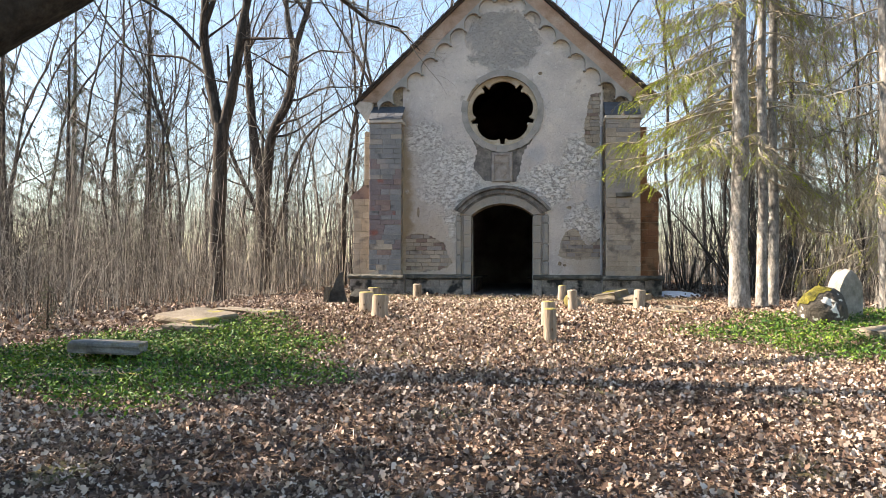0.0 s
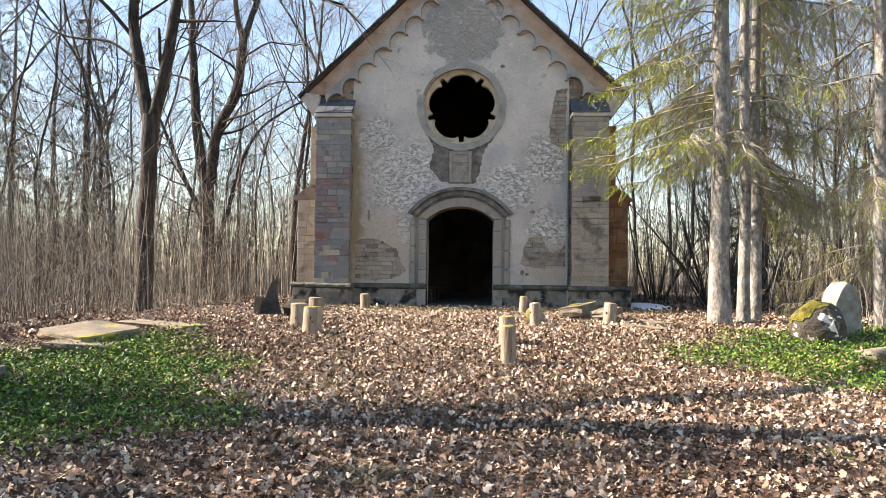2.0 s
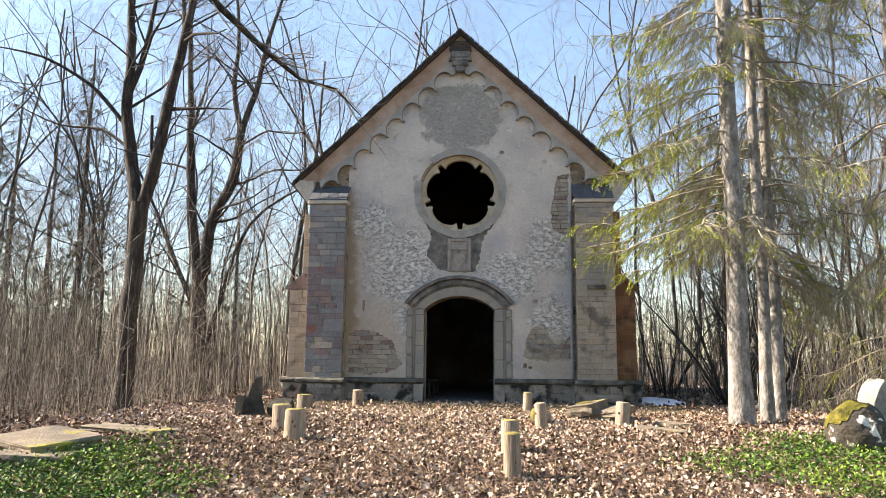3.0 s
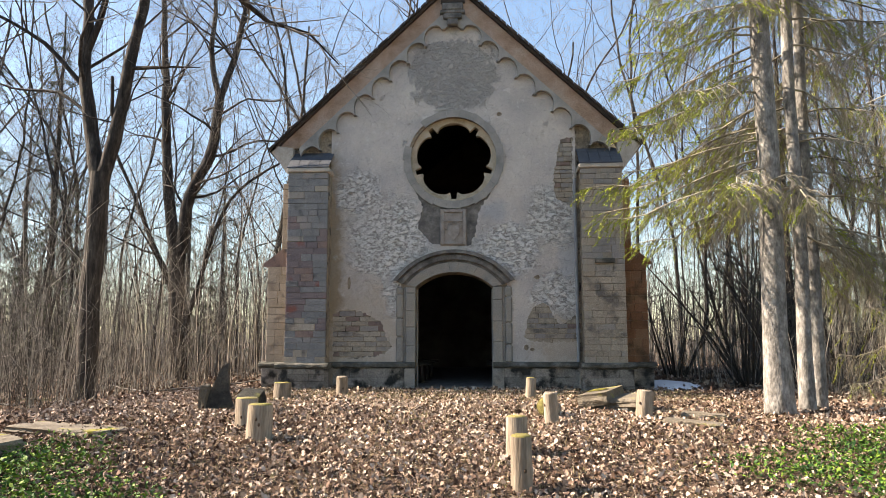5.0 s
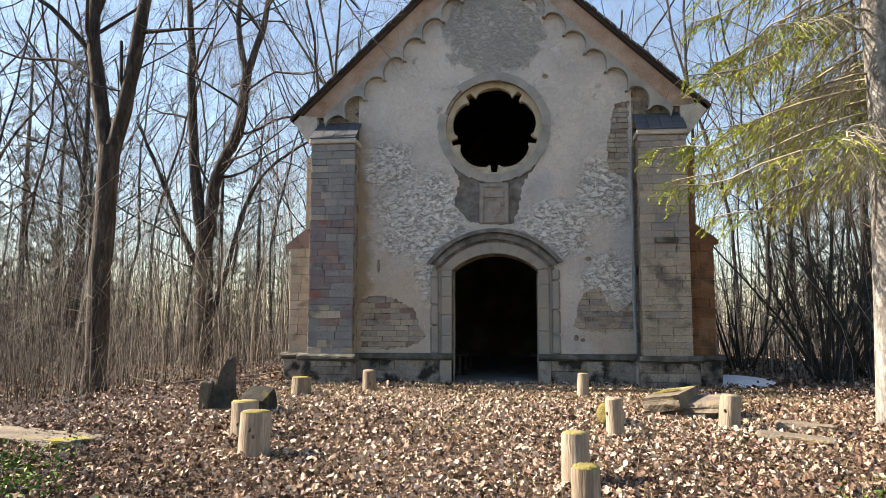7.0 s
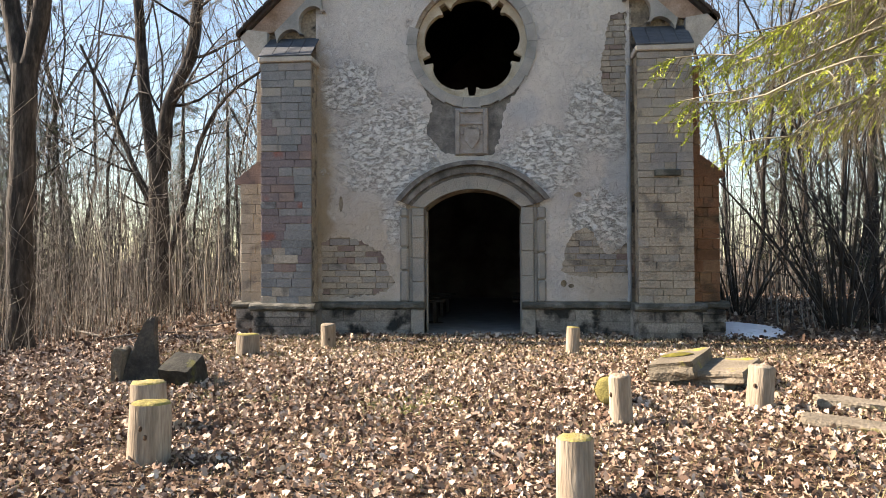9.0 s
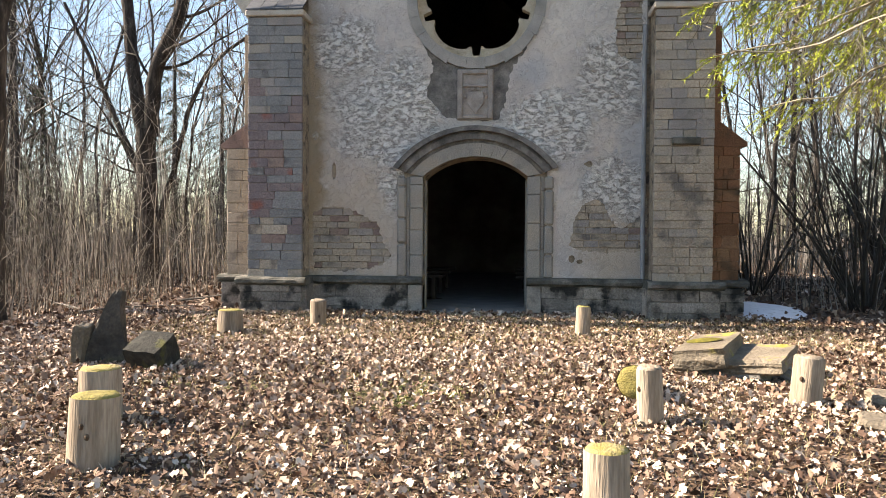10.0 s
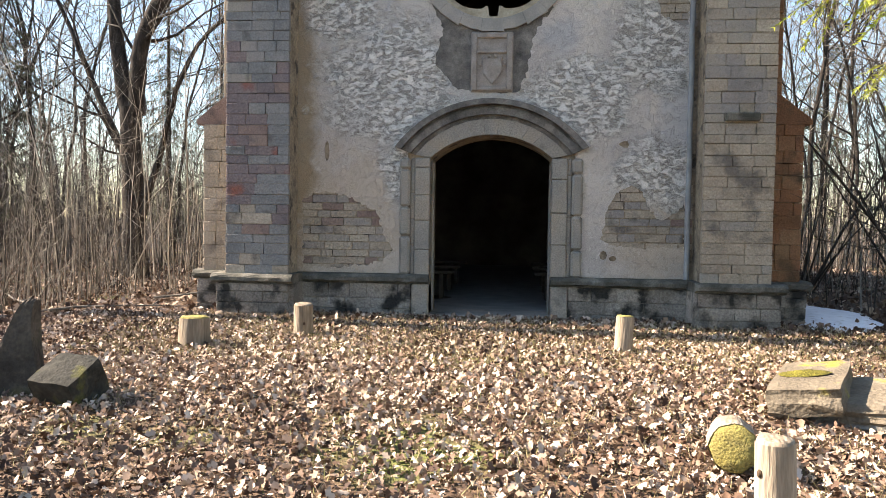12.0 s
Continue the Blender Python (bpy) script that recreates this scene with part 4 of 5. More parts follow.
def snow_patch():
    V, F = [(4.35, 20.6, ground_z(4.35, 20.6) + 0.12)], []
    n = 40
    for k, fr in enumerate((0.35, 0.7, 1.0)):
        for i in range(n):
            a = 2 * math.pi * i / n
            q = fr * (1 + 0.28 * noise.noise((math.cos(a) * 1.7, math.sin(a) * 1.7, 2)))
            x, y = 4.4 + 0.75 * q * math.cos(a), 20.6 + 1.4 * q * math.sin(a)
            V.append((x, y, ground_z(x, y) + (0.12, 0.075, -0.03)[k] + 0.015 * noise.noise((x * 4, y * 4, 1))))
    F = [(0, 1 + i, 1 + (i + 1) % n) for i in range(n)] + [(1 + k * n + i, 1 + (k + 1) * n + i, 1 + (k + 1) * n + (i + 1) % n, 1 + k * n + (i + 1) % n) for k in range(2) for i in range(n)]
    tagged(new("snow_patch", mesh_of("snow_patch", V, F, SNOW, True)), "last patch of old snow in the chapel's shade", "snow")


snow_patch()

# ---- trees ----
def branch(rr, Vt, Ft, Vl, Fl, p, d, length, r, depth, maxd, up=0.12, wob=0.22, kids=4):
    """A wandering limb with its side limbs; thick wood into Vt, thin into Vl."""
    n = max(3, int(length / (0.45 if depth < 2 else 0.3)))
    pts, q, dd = [p.copy()], p.copy(), d.normalized()
    for i in range(n):
        dd = (dd + Vector((rr.gauss(0, wob), rr.gauss(0, wob), rr.gauss(0, wob) + up)) * (0.5 if depth else 0.3)).normalized()
        q = q + dd * (length / n)
        pts.append(q.copy())
    end = 0.45 if depth == 0 else 0.22
    rads = [r * (1 - (1 - end) * i / n) for i in range(n + 1)]
    if depth <= 1:
        tube(Vt, Ft, pts, rads, 9 if depth == 0 else 6)
    else:
        tube(Vl, Fl, pts, rads, 4 if depth == 2 else 3)
    if depth >= maxd:
        return
    k = kids + (2 if depth else 0)
    for i in range(k):
        f = rr.uniform(0.3, 0.98)
        j = min(n - 1, int(f * n))
        base = pts[j].lerp(pts[j + 1], f * n - j)
        t = (pts[j + 1] - pts[j]).normalized()
        side = t.cross(Vector((rr.gauss(0, 1), rr.gauss(0, 1), rr.gauss(0, 1)))).normalized()
        nd = (t * rr.uniform(0.5, 1.0) + side * rr.uniform(0.6, 1.1)).normalized()
        branch(rr, Vt, Ft, Vl, Fl, base, nd, length * rr.uniform(0.35, 0.62), rads[j] * rr.uniform(0.35, 0.6), depth + 1, maxd, up, wob, kids)


def bare_tree(name, label, at, stems, seed, maxd=4, kids=4, group=""):
    """stems: (direction, length, radius, base offset) of each main trunk; forks come as stems from a fork point."""
    rr = random.Random(seed)
    ob = thing(name, label, "tree", at, group)
    Vt, Ft, Vl, Fl = [], [], [], []
    for base, d, length, r, sub in stems:
        if sub:
            branch(rr, Vt, Ft, Vl, Fl, Vector(base), Vector(d), length, r, 0, maxd, 0.1, 0.26, kids)
        else:
            b, dv = Vector(base), Vector(d).normalized()
            n = 10
            pts = [b + dv * (length * i / n) + Vector((0.03 * math.sin(i * 1.3 + seed), 0.03 * math.cos(i + seed), 0)) for i in range(n + 1)]
            rad = [r * (1.0 + (0.45 * (1 - i / 1.5) if i < 1.5 else 0) - 0.25 * i / n) for i in range(n + 1)]
            tube(Vt, Ft, pts, rad, 14)
    part("trunk", mesh_of("trunk", Vt, Ft, BARK, True), BARK, ob)
    if Vl:
        part("crown", mesh_of("crown", Vl, Fl, TWIG, True), TWIG, ob, "bare twigs")
    return ob


def limb_tree(name, label, at, limbs, seed, side=10, reach=(1.4, 3.4), group=""):
    """A tree from its main limbs, each a line of (across, up, away) with a radius at either end; side limbs and twigs grow from them."""
    rr = random.Random(seed)
    ob = thing(name, label, "tree", at, group)
    Vt, Ft, Vl, Fl = [], [], [], []
    for k, (line, r0, r1) in enumerate(limbs):
        ctrl = [Vector((x, y, z)) for x, z, y in line]
        pts = []
        for i in range(len(ctrl) - 1):
            p0, p1, p2, p3 = ctrl[max(i - 1, 0)], ctrl[i], ctrl[i + 1], ctrl[min(i + 2, len(ctrl) - 1)]
            m = max(2, int((p2 - p1).length / 0.35))
            for j in range(m):
                t = j / m
                q = 0.5 * (2 * p1 + (p2 - p0) * t + (2 * p0 - 5 * p1 + 4 * p2 - p3) * t * t + (3 * p1 - p0 - 3 * p2 + p3) * t ** 3)
                pts.append(q + Vector((rr.gauss(0, 0.012), rr.gauss(0, 0.012), 0)))
        pts.append(ctrl[-1])
        n = len(pts) - 1
        rads = [(r0 + (r1 - r0) * i / n) * rr.uniform(0.94, 1.06) * (1.0 if k or i > 2 else 1.45 - 0.15 * i) for i in range(n + 1)]
        tube(Vt, Ft, pts, rads, 14 if r0 > 0.1 else 8)
        if r1 > 0.1 and k == 0:
            continue
        for w in range(side if r0 > 0.1 else side // 2):
            f = rr.uniform(0.22, 1.0)
            j = min(n - 1, int(f * n))
            t = (pts[j + 1] - pts[j]).normalized()
            out = t.cross(Vector((rr.gauss(0, 1), rr.gauss(0, 1), rr.gauss(0, 1)))).normalized()
            branch(rr, Vt, Ft, Vl, Fl, pts[j], t * rr.uniform(0.3, 0.9) + out, rr.uniform(*reach), min(0.05, rads[j] * rr.uniform(0.3, 0.5)), 1, 4, 0.06, 0.3, 4)
    part("trunk", mesh_of("trunk", Vt, Ft, BARK, True), BARK, ob)
    part("crown", mesh_of("crown", Vl, Fl, TWIG), TWIG, ob, "bare twigs")
    return ob


# the forked tree beside the terrace, and the one behind it that parts into curved stems
limb_tree("forked_tree", "tall bare forked tree with dark bark and mossy foot", on(-7.5, 19.2),
          [([(0, -0.3, 0), (0.0, 2.0, 0), (0.08, 4.7, 0)], 0.2, 0.185),
           ([(0.06, 4.4, 0), (-0.2, 5.4, 0.1), (-0.52, 7.0, 0.2), (-0.5, 8.2, 0.2), (-0.75, 10.5, 0.4), (-0.8, 13.5, 0.6)], 0.155, 0.04),
           ([(0.1, 4.5, 0), (0.32, 5.4, 0), (0.62, 6.9, -0.1), (0.85, 8.2, -0.1), (1.3, 10.5, -0.2), (1.7, 13.0, -0.2)], 0.15, 0.04),
           ([(-0.5, 7.4, 0.2), (-0.15, 8.6, 0.2), (0.1, 11.0, 0.3)], 0.08, 0.03),
           ([(-0.5, 6.6, 0.2), (-1.4, 7.6, 0.1), (-2.6, 8.3, 0), (-3.9, 8.6, 0)], 0.06, 0.015),
           ([(-0.35, 6.0, 0.2), (-1.2, 6.6, 0.4), (-2.4, 6.8, 0.6), (-3.5, 7.3, 0.7)], 0.045, 0.012),
           ([(0.4, 5.6, 0), (0.3, 6.0, -0.1), (0.26, 6.75, -0.1)], 0.05, 0.03),
           ([(0.95, 8.6, -0.1), (0.75, 9.7, 0.1), (0.7, 11.5, 0.2)], 0.07, 0.02)], 5)
limb_tree("forked_tree", "tall bare tree parting into curved stems with mossy bends", on(-9.6, 28.3),
          [([(0, -0.3, 0), (-0.05, 2.4, 0), (-0.1, 4.4, 0)], 0.29, 0.26),
           ([(-0.15, 4.1, 0), (-0.5, 5.8, 0.1), (-0.75, 8.0, 0.2), (-0.95, 10.6, 0.3), (-1.1, 13.0, 0.3), (-1.3, 16.0, 0.3)], 0.2, 0.05),
           ([(0.05, 4.2, 0), (0.3, 6.0, -0.2), (0.95, 7.4, -0.2), (1.1, 8.6, -0.1), (1.15, 9.6, 0)], 0.21, 0.16),
           ([(1.13, 9.4, 0), (0.8, 11.0, 0), (0.85, 13.0, 0.1), (0.6, 15.5, 0.1)], 0.11, 0.04),
           ([(1.15, 9.5, 0), (1.6, 10.8, 0), (1.95, 12.5, -0.1), (2.6, 15.0, 0)], 0.12, 0.04),
           ([(-0.2, 0.2, 0.1), (-0.35, 2.8, 0.3), (-1.3, 4.8, 0.5), (-2.0, 6.3, 0.6), (-3.0, 8.2, 0.8)], 0.13, 0.04),
           ([(0.25, 1.6, -0.1), (0.75, 3.6, 0.1), (1.1, 5.2, 0.3), (1.8, 6.4, 0.4), (3.1, 7.3, 0.5), (4.4, 7.9, 0.5)], 0.09, 0.025)], 9, 11, (1.8, 4.2))
limb_tree("slender_tree", "slender pale tree leaning behind the chapel's corner", on(-7.0, 30.5),
          [([(0, -0.3, 0), (-0.05, 3.0, 0), (0.25, 6.0, 0), (0.7, 9.0, 0.2), (0.9, 13.0, 0.4)], 0.13, 0.03)], 19, 10, (1.0, 2.4))

# woods all round: five kinds, set many times
kinds = []
for k in range(6):
    rr = random.Random(60 + k)
    h = rr.uniform(11, 16)
    kinds.append(bare_tree("woodland_tree", "slender bare woodland tree with fine twigs", (0, 0, -200 - k),
                           [((0, 0, -0.3), (rr.uniform(-0.06, 0.06), rr.uniform(-0.06, 0.06), 1), h, rr.uniform(0.04, 0.075), True)], 100 + k, 3, 8, "bare woodland trees"))


def place_ok(x, y):
    if -4.6 < x < 4.4 and 18.0 < y < 33:
        return False
    if y < 19 and -6.5 < x < 6.2:
        return False
    if y < 8 and abs(x) < 9:
        return False
    return True


spots = []
rr = random.Random(31)
while len(spots) < 150:
    y = rr.uniform(12, 75)
    x = rr.uniform(-1.0, 1.0) * (0.62 * y + 6)
    if not place_ok(x, y) or (x > 0 and y < 24 and x < 9) or (x < 0 and y < 26):
        continue
    spots.append((x, y))
for i, (x, y) in enumerate(spots):
    k = kinds[i % len(kinds)]
    m = pose(x, y, ground_z(x, y) - 0.05, 0, 0, rr.uniform(0, 360))
    s = rr.uniform(0.75, 1.25)
    if i < len(kinds):
        k.matrix_basis = m
        continue
    c = copy_thing(k, m)
    c.scale = (s, s, s * rr.uniform(0.9, 1.15))


def stems(name, label, n, xr, yr, hr, rad, seed, lean=0.1, twigs=3, ok=place_ok, material=SAPL, dens=None):
    """A thicket: n thin stems with a few side twigs in one mesh of stuff."""
    rr = random.Random(seed)
    V, F = [], []
    made = 0
    while made < n:
        x, y = rr.uniform(*xr), rr.uniform(*yr)
        if not ok(x, y) or (dens and rr.random() > dens(x, y)):
            continue
        made += 1
        h = rr.uniform(*hr) * (1 if rr.random() < 0.7 else 0.5)
        r = rr.uniform(*rad)
        lx, ly = rr.gauss(0, lean), rr.gauss(0, lean)
        z = ground_z(x, y) - 0.05
        pts = []
        ph = rr.uniform(0, 6)
        for i in range(5):
            f = i / 4
            pts.append(Vector((x + lx * h * f * f + 0.05 * math.sin(ph + 4 * f), y + ly * h * f * f + 0.05 * math.cos(ph * 2 + 4 * f), z + h * f)))
        tube(V, F, pts, [r * (1 - 0.75 * i / 4) for i in range(5)], 3)
        for k in range(twigs):
            f = rr.uniform(0.35, 0.95)
            i = min(3, int(f * 4))
            b = pts[i].lerp(pts[i + 1], f * 4 - i)
            a = rr.uniform(0, 6.28)
            l = h * rr.uniform(0.1, 0.3)
            e = b + Vector((math.cos(a) * 0.8, math.sin(a) * 0.8, rr.uniform(0.1, 1.0))) * l
            mid = b.lerp(e, 0.5) + Vector((0, 0, -0.04 * l))
            tube(V, F, [b, mid, e], [r * 0.42, r * 0.3, r * 0.12], 3)
    ob = new(name, mesh_of(name, V, F, material))
    tagged(ob, label, "thicket", kind="stuff")


stems("thicket", "dense thicket of thin pale bare saplings", 1200, (-17, -5), (10, 24), (1.0, 4.4), (0.004, 0.011), 13, 0.16, 7, ok=lambda x, y: place_ok(x, y) and x < -6.6 - 0.2 * max(0, 18 - y))
stems("thicket", "dense thicket of thin pale bare saplings", 1300, (-26, -5), (21, 38), (2.0, 7.0), (0.006, 0.018), 3, 0.12, 7, ok=lambda x, y: place_ok(x, y) and x < -5.2 - 0.12 * max(0, 18 - y) - (1.6 if y < 22 else 0))
stems("thicket", "dense thicket of thin pale bare saplings", 650, (4.6, 26), (15.5, 36), (2.0, 5.5), (0.006, 0.016), 4, 0.14, 6, ok=lambda x, y: place_ok(x, y) and (y > 21 or x > 6.3))
stems("far_woods", "far wall of grey bare woodland stems", 3000, (-75, 75), (36, 90), (4, 13), (0.014, 0.045), 5, 0.06, 6, material=FARM)
stems("undergrowth", "tangle of low bare brush", 1500, (-16, -5.5), (9, 26), (0.5, 1.7), (0.004, 0.009), 6, 0.35, 4, ok=lambda x, y: place_ok(x, y) and x < -5.8 - 0.1 * max(0, 18 - y))
stems("undergrowth", "tangle of low bare brush", 1300, (5.2, 14), (13, 28), (0.6, 2.4), (0.004, 0.01), 7, 0.3, 4, ok=lambda x, y: place_ok(x, y) and (x > 6.0 or y > 20.5))
stems("forest_brush", "dense brush between the trunks", 4600, (-64, 64), (30, 64), (1.5, 6.0), (0.008, 0.024), 8, 0.17, 5, material=FARM)

# many-stemmed shrubs in the chapel's shade, which their darker bark colour deepens
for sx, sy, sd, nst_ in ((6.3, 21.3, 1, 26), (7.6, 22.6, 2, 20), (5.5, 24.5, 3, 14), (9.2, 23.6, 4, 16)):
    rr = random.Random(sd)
    ob = thing("shrub", "many-stemmed bare shrub fanning out from one foot, coloured dark for shade", "shrub", on(sx, sy), "bare shrubs")
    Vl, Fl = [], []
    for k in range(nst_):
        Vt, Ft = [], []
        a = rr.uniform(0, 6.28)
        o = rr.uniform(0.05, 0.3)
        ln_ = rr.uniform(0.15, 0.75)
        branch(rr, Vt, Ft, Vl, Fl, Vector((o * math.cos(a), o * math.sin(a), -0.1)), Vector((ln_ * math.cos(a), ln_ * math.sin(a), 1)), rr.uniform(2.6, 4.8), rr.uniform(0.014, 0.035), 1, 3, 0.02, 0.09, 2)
        part("stem", mesh_of("stem", Vt, Ft, SHADETW, True), SHADETW, ob)
    part("crown", mesh_of("crown", Vl, Fl, SHADETW), SHADETW, ob)


def spruce(name, label, at, h, r, seed, low=2.2, reach=3.2, nb=46, lean=(0, 0), mats=(BARKS, LICH, NEEDLE), green=0.5, sides=None, fill=1.0, dense=30, hang=1.0):
    """A spruce: straight trunk, drooping limbs with hanging dry twigs, needles thick towards the tips."""
    rr = random.Random(seed)
    ob = thing(name, label, "spruce", at)
    Vt, Ft = [], []
    n = 14
    pts = [Vector((lean[0] * h * i / n + 0.02 * math.sin(i * 1.7 + seed), lean[1] * h * i / n, -0.3 + (h + 0.3) * i / n)) for i in range(n + 1)]
    tube(Vt, Ft, pts, [r * (1.35 if i == 0 else 1) * (1 - 0.9 * (i / n) ** 1.2) + 0.01 for i in range(n + 1)], 14)
    Vb, Fb = [], []
    nv, nf = [], []
    for k in range(nb):
        f = (k + rr.random()) / nb
        z = low + (h - low - 0.5) * f ** 1.15
        a = rr.uniform(0, 6.28) if sides is None or rr.random() < 0.45 else rr.gauss(sides, 0.6)
        L = reach * (1 - 0.8 * (z - low) / (h - low)) * rr.uniform(0.6, 1.1)
        out = Vector((math.cos(a), math.sin(a), 0))
        p = Vector((lean[0] * z, lean[1] * z, z))
        bp = [p]
        m = 7
        for i in range(1, m + 1):
            t = i / m
            p = bp[-1] + (out + Vector((rr.gauss(0, 0.16), rr.gauss(0, 0.16), 0.15 - 0.62 * math.sin(t * 2.2) + (0.3 if t > 0.75 else 0) + rr.gauss(0, 0.1)))) * (L / m)
            bp.append(p)
        tube(Vb, Fb, bp, [0.013 * (1 - 0.8 * i / m) + 0.003 for i in range(m + 1)], 4)
        for q in range(int(L * dense)):
            t = rr.uniform(0.12, 1.0)
            i = min(m - 1, int(t * m))
            b = bp[i].lerp(bp[i + 1], t * m - i)
            sd = out.cross(Vector((0, 0, 1))) * (1 if rr.random() < 0.5 else -1)
            l = rr.uniform(0.2, 0.62) * (1.15 - 0.5 * t)
            d = (out * rr.uniform(0.2, 0.8) + sd * rr.uniform(0.2, 0.9) + Vector((0, 0, -rr.uniform(0.2, 1.1)))).normalized()
            e1, e2 = b + d * l * 0.5, b + d * l + Vector((0, 0, -0.1 * l * hang * hang))
            tube(Vb, Fb, [b, e1, e2], [0.005, 0.0035, 0.0015], 3)
            has = rr.random() < (green * 0.5 + green * 1.3 * max(0, t - 0.3))
            if not has:
                for w in range(4):
                    g0 = b.lerp(e2, rr.uniform(0.3, 1))
                    g1 = g0 + Vector((rr.gauss(0, 0.07), rr.gauss(0, 0.07), -rr.uniform(0.03, 0.16) * hang))
                    tube(Vb, Fb, [g0, g1], [0.003, 0.001], 3)
                continue
            cnt = int(l * 130 * fill)
            for w in range(cnt):
                g0 = b.lerp(e2, rr.uniform(0.1, 1.0))
                nd = (d * 0.7 + Vector((rr.gauss(0, 1), rr.gauss(0, 1), rr.gauss(0, 0.8))) * 0.55).normalized()
                ln_ = rr.uniform(0.025, 0.055)
                sw = nd.cross(Vector((rr.gauss(0, 1), rr.gauss(0, 1), rr.gauss(0, 1)))).normalized() * 0.006 / fill
                c = len(nv)
                nv += [g0 - sw, g0 + sw, g0 + nd * ln_]
                nf.append((c, c + 1, c + 2))
    part("trunk", mesh_of("trunk", Vt, Ft, mats[0], True), mats[0], ob)
    part("branching", mesh_of("branching", Vb, Fb, mats[1]), mats[1], ob, "grey drooping limbs with dry hanging twigs")
    part("crown", mesh_of("crown", nv, nf, mats[2]), mats[2], ob, "sparse yellow-green needles")
    return ob


spruce("spruce_tree", "tall spruce with pale scaly trunk and sparse drooping branches", on(4.36, 14.6), 17, 0.15, 3, 2.9, 2.5, 84, (0.004, 0.0), sides=3.0, green=0.48, dense=38)
spruce("spruce_tree", "slim spruce beside a thicker spruce, dry twigs", on(4.86, 14.95), 16, 0.085, 4, 2.4, 2.5, 56, (0.003, 0), green=0.2, dense=34, hang=1.6)
spruce("spruce_tree", "slim spruce beside a thicker spruce, dry twigs", on(5.16, 15.3), 16, 0.085, 5, 2.0, 2.9, 60, (0.003, 0), green=0.25, sides=0.2, dense=32, hang=2.0)
spruce("spruce_tree", "spruce hung with a curtain of dry grey-tan twigs", on(6.53, 13.9), 15, 0.1, 8, 1.3, 2.7, 52, (0.0, 0.0), green=0.25, dense=30, hang=2.2)
spruce("spruce_tree", "spruce hung with a curtain of dry grey-tan twigs", on(8.4, 17.3), 14, 0.1, 11, 1.0, 2.6, 40, (0.0, 0.0), green=0.12, dense=28, hang=2.2)
for x, y, h, sd in ((-23.5, 41, 14, 14), (-31, 38, 15, 15)):
    spruce("larch_tree", "bare grey conifer with thin level branches", on(x, y), h, 0.16, sd, 2.0, 2.3, 90, mats=(BARK, FARM, NEEDLED), green=0.02, dense=12, hang=1.5)

# dark spruces in the woods and those that shade the ground from the sun's side
FS = spruce("forest_spruce", "dark spruce standing among bare trees", on(-17, 33), 15, 0.17, 12, 1.5, 2.4, 80, mats=(BARK, TWIG, NEEDLED), green=1.0, fill=0.45)
rr = random.Random(77)
c = copy_thing(FS, pose(-6.5, 11.0, ground_z(-6.5, 11.0), 0, 0, 40))
c.scale = (0.11, 0.11, 0.06)
tagged(c, "tiny green spruce seedling at the wood's edge", "spruce")
for x, y, s in ((-20, 39, 0.62), (-13, 37, 0.75), (-26, 35, 1.2), (-30, 47, 1.3), (-15.5, 48, 0.9), (12, 40, 0.9), (18, 33, 1.0), (9.5, 27, 0.8), (24, 42, 1.2), (-19, 30, 0.7)):
    c = copy_thing(FS, pose(x, y, ground_z(x, y), 0, 0, rr.uniform(0, 360)))
    c.scale = (s, s, s)
# out of view on the sun's side, added only for the shade they cast
for x, y, s in ((-14.5, 3.4, 1.0), (-16, 5.6, 0.95), (-12.5, 1.2, 0.9), (-18, 1.0, 1.1), (-9.2, 0.4, 0.8), (-9.6, 2.4, 0.85), (-9.3, 4.6, 0.8), (-11.5, 5.7, 0.75), (-21, 4.6, 1.2), (-7.6, -0.4, 0.72), (-7.9, 1.4, 0.75), (-7.5, 5.3, 0.68), (-8.0, 6.9, 0.5), (-8.4, 8.1, 0.5), (-8.7, 9.3, 0.45), (-7.1, 6.2, 0.48), (-7.4, 7.5, 0.42), (-6.9, 3.0, 0.5), (-12.6, 3.2, 0.9), (-12.4, 5.0, 0.8)):
    c = copy_thing(FS, pose(x, y, ground_z(x, y), 0, 0, rr.uniform(0, 360)))
    c.scale = (s, s, s)
for x, y in ((-11, -6), (-5, -9), (3, -8), (10, -5), (13, 2), (15, 8), (-22, 9), (-24, 14), (-26, 3), (20, 14), (-9.5, 6.2), (-11.5, 8.8), (-14, 10.5)):
    c = copy_thing(kinds[rr.randrange(6)], pose(x, y, ground_z(x, y), 0, 0, rr.uniform(0, 360)))
    c.scale = (1.1, 1.1, 1.1)

for x, y, s in ((-5.5, 36, 1.5), (-2, 40, 1.6), (1.5, 37, 1.5), (4.5, 41, 1.65), (7, 36, 1.5), (9.5, 39, 1.6), (8.5, 33, 1.1), (-8, 43, 1.6), (3, 46, 1.75), (13.5, 38, 1.5), (-12, 26, 1.0), (-14.5, 29, 1.1), (-17, 27, 1.05), (-19, 33, 1.2), (-22, 30, 1.15), (-15, 35, 1.25), (-24, 36, 1.3), (-12.5, 33, 1.15), (-27, 33, 1.25), (-18, 38, 1.3)):
    c = copy_thing(kinds[rr.randrange(6)], pose(x, y, ground_z(x, y) - 0.05, 0, 0, rr.uniform(0, 360)))
    c.scale = (s, s, s)

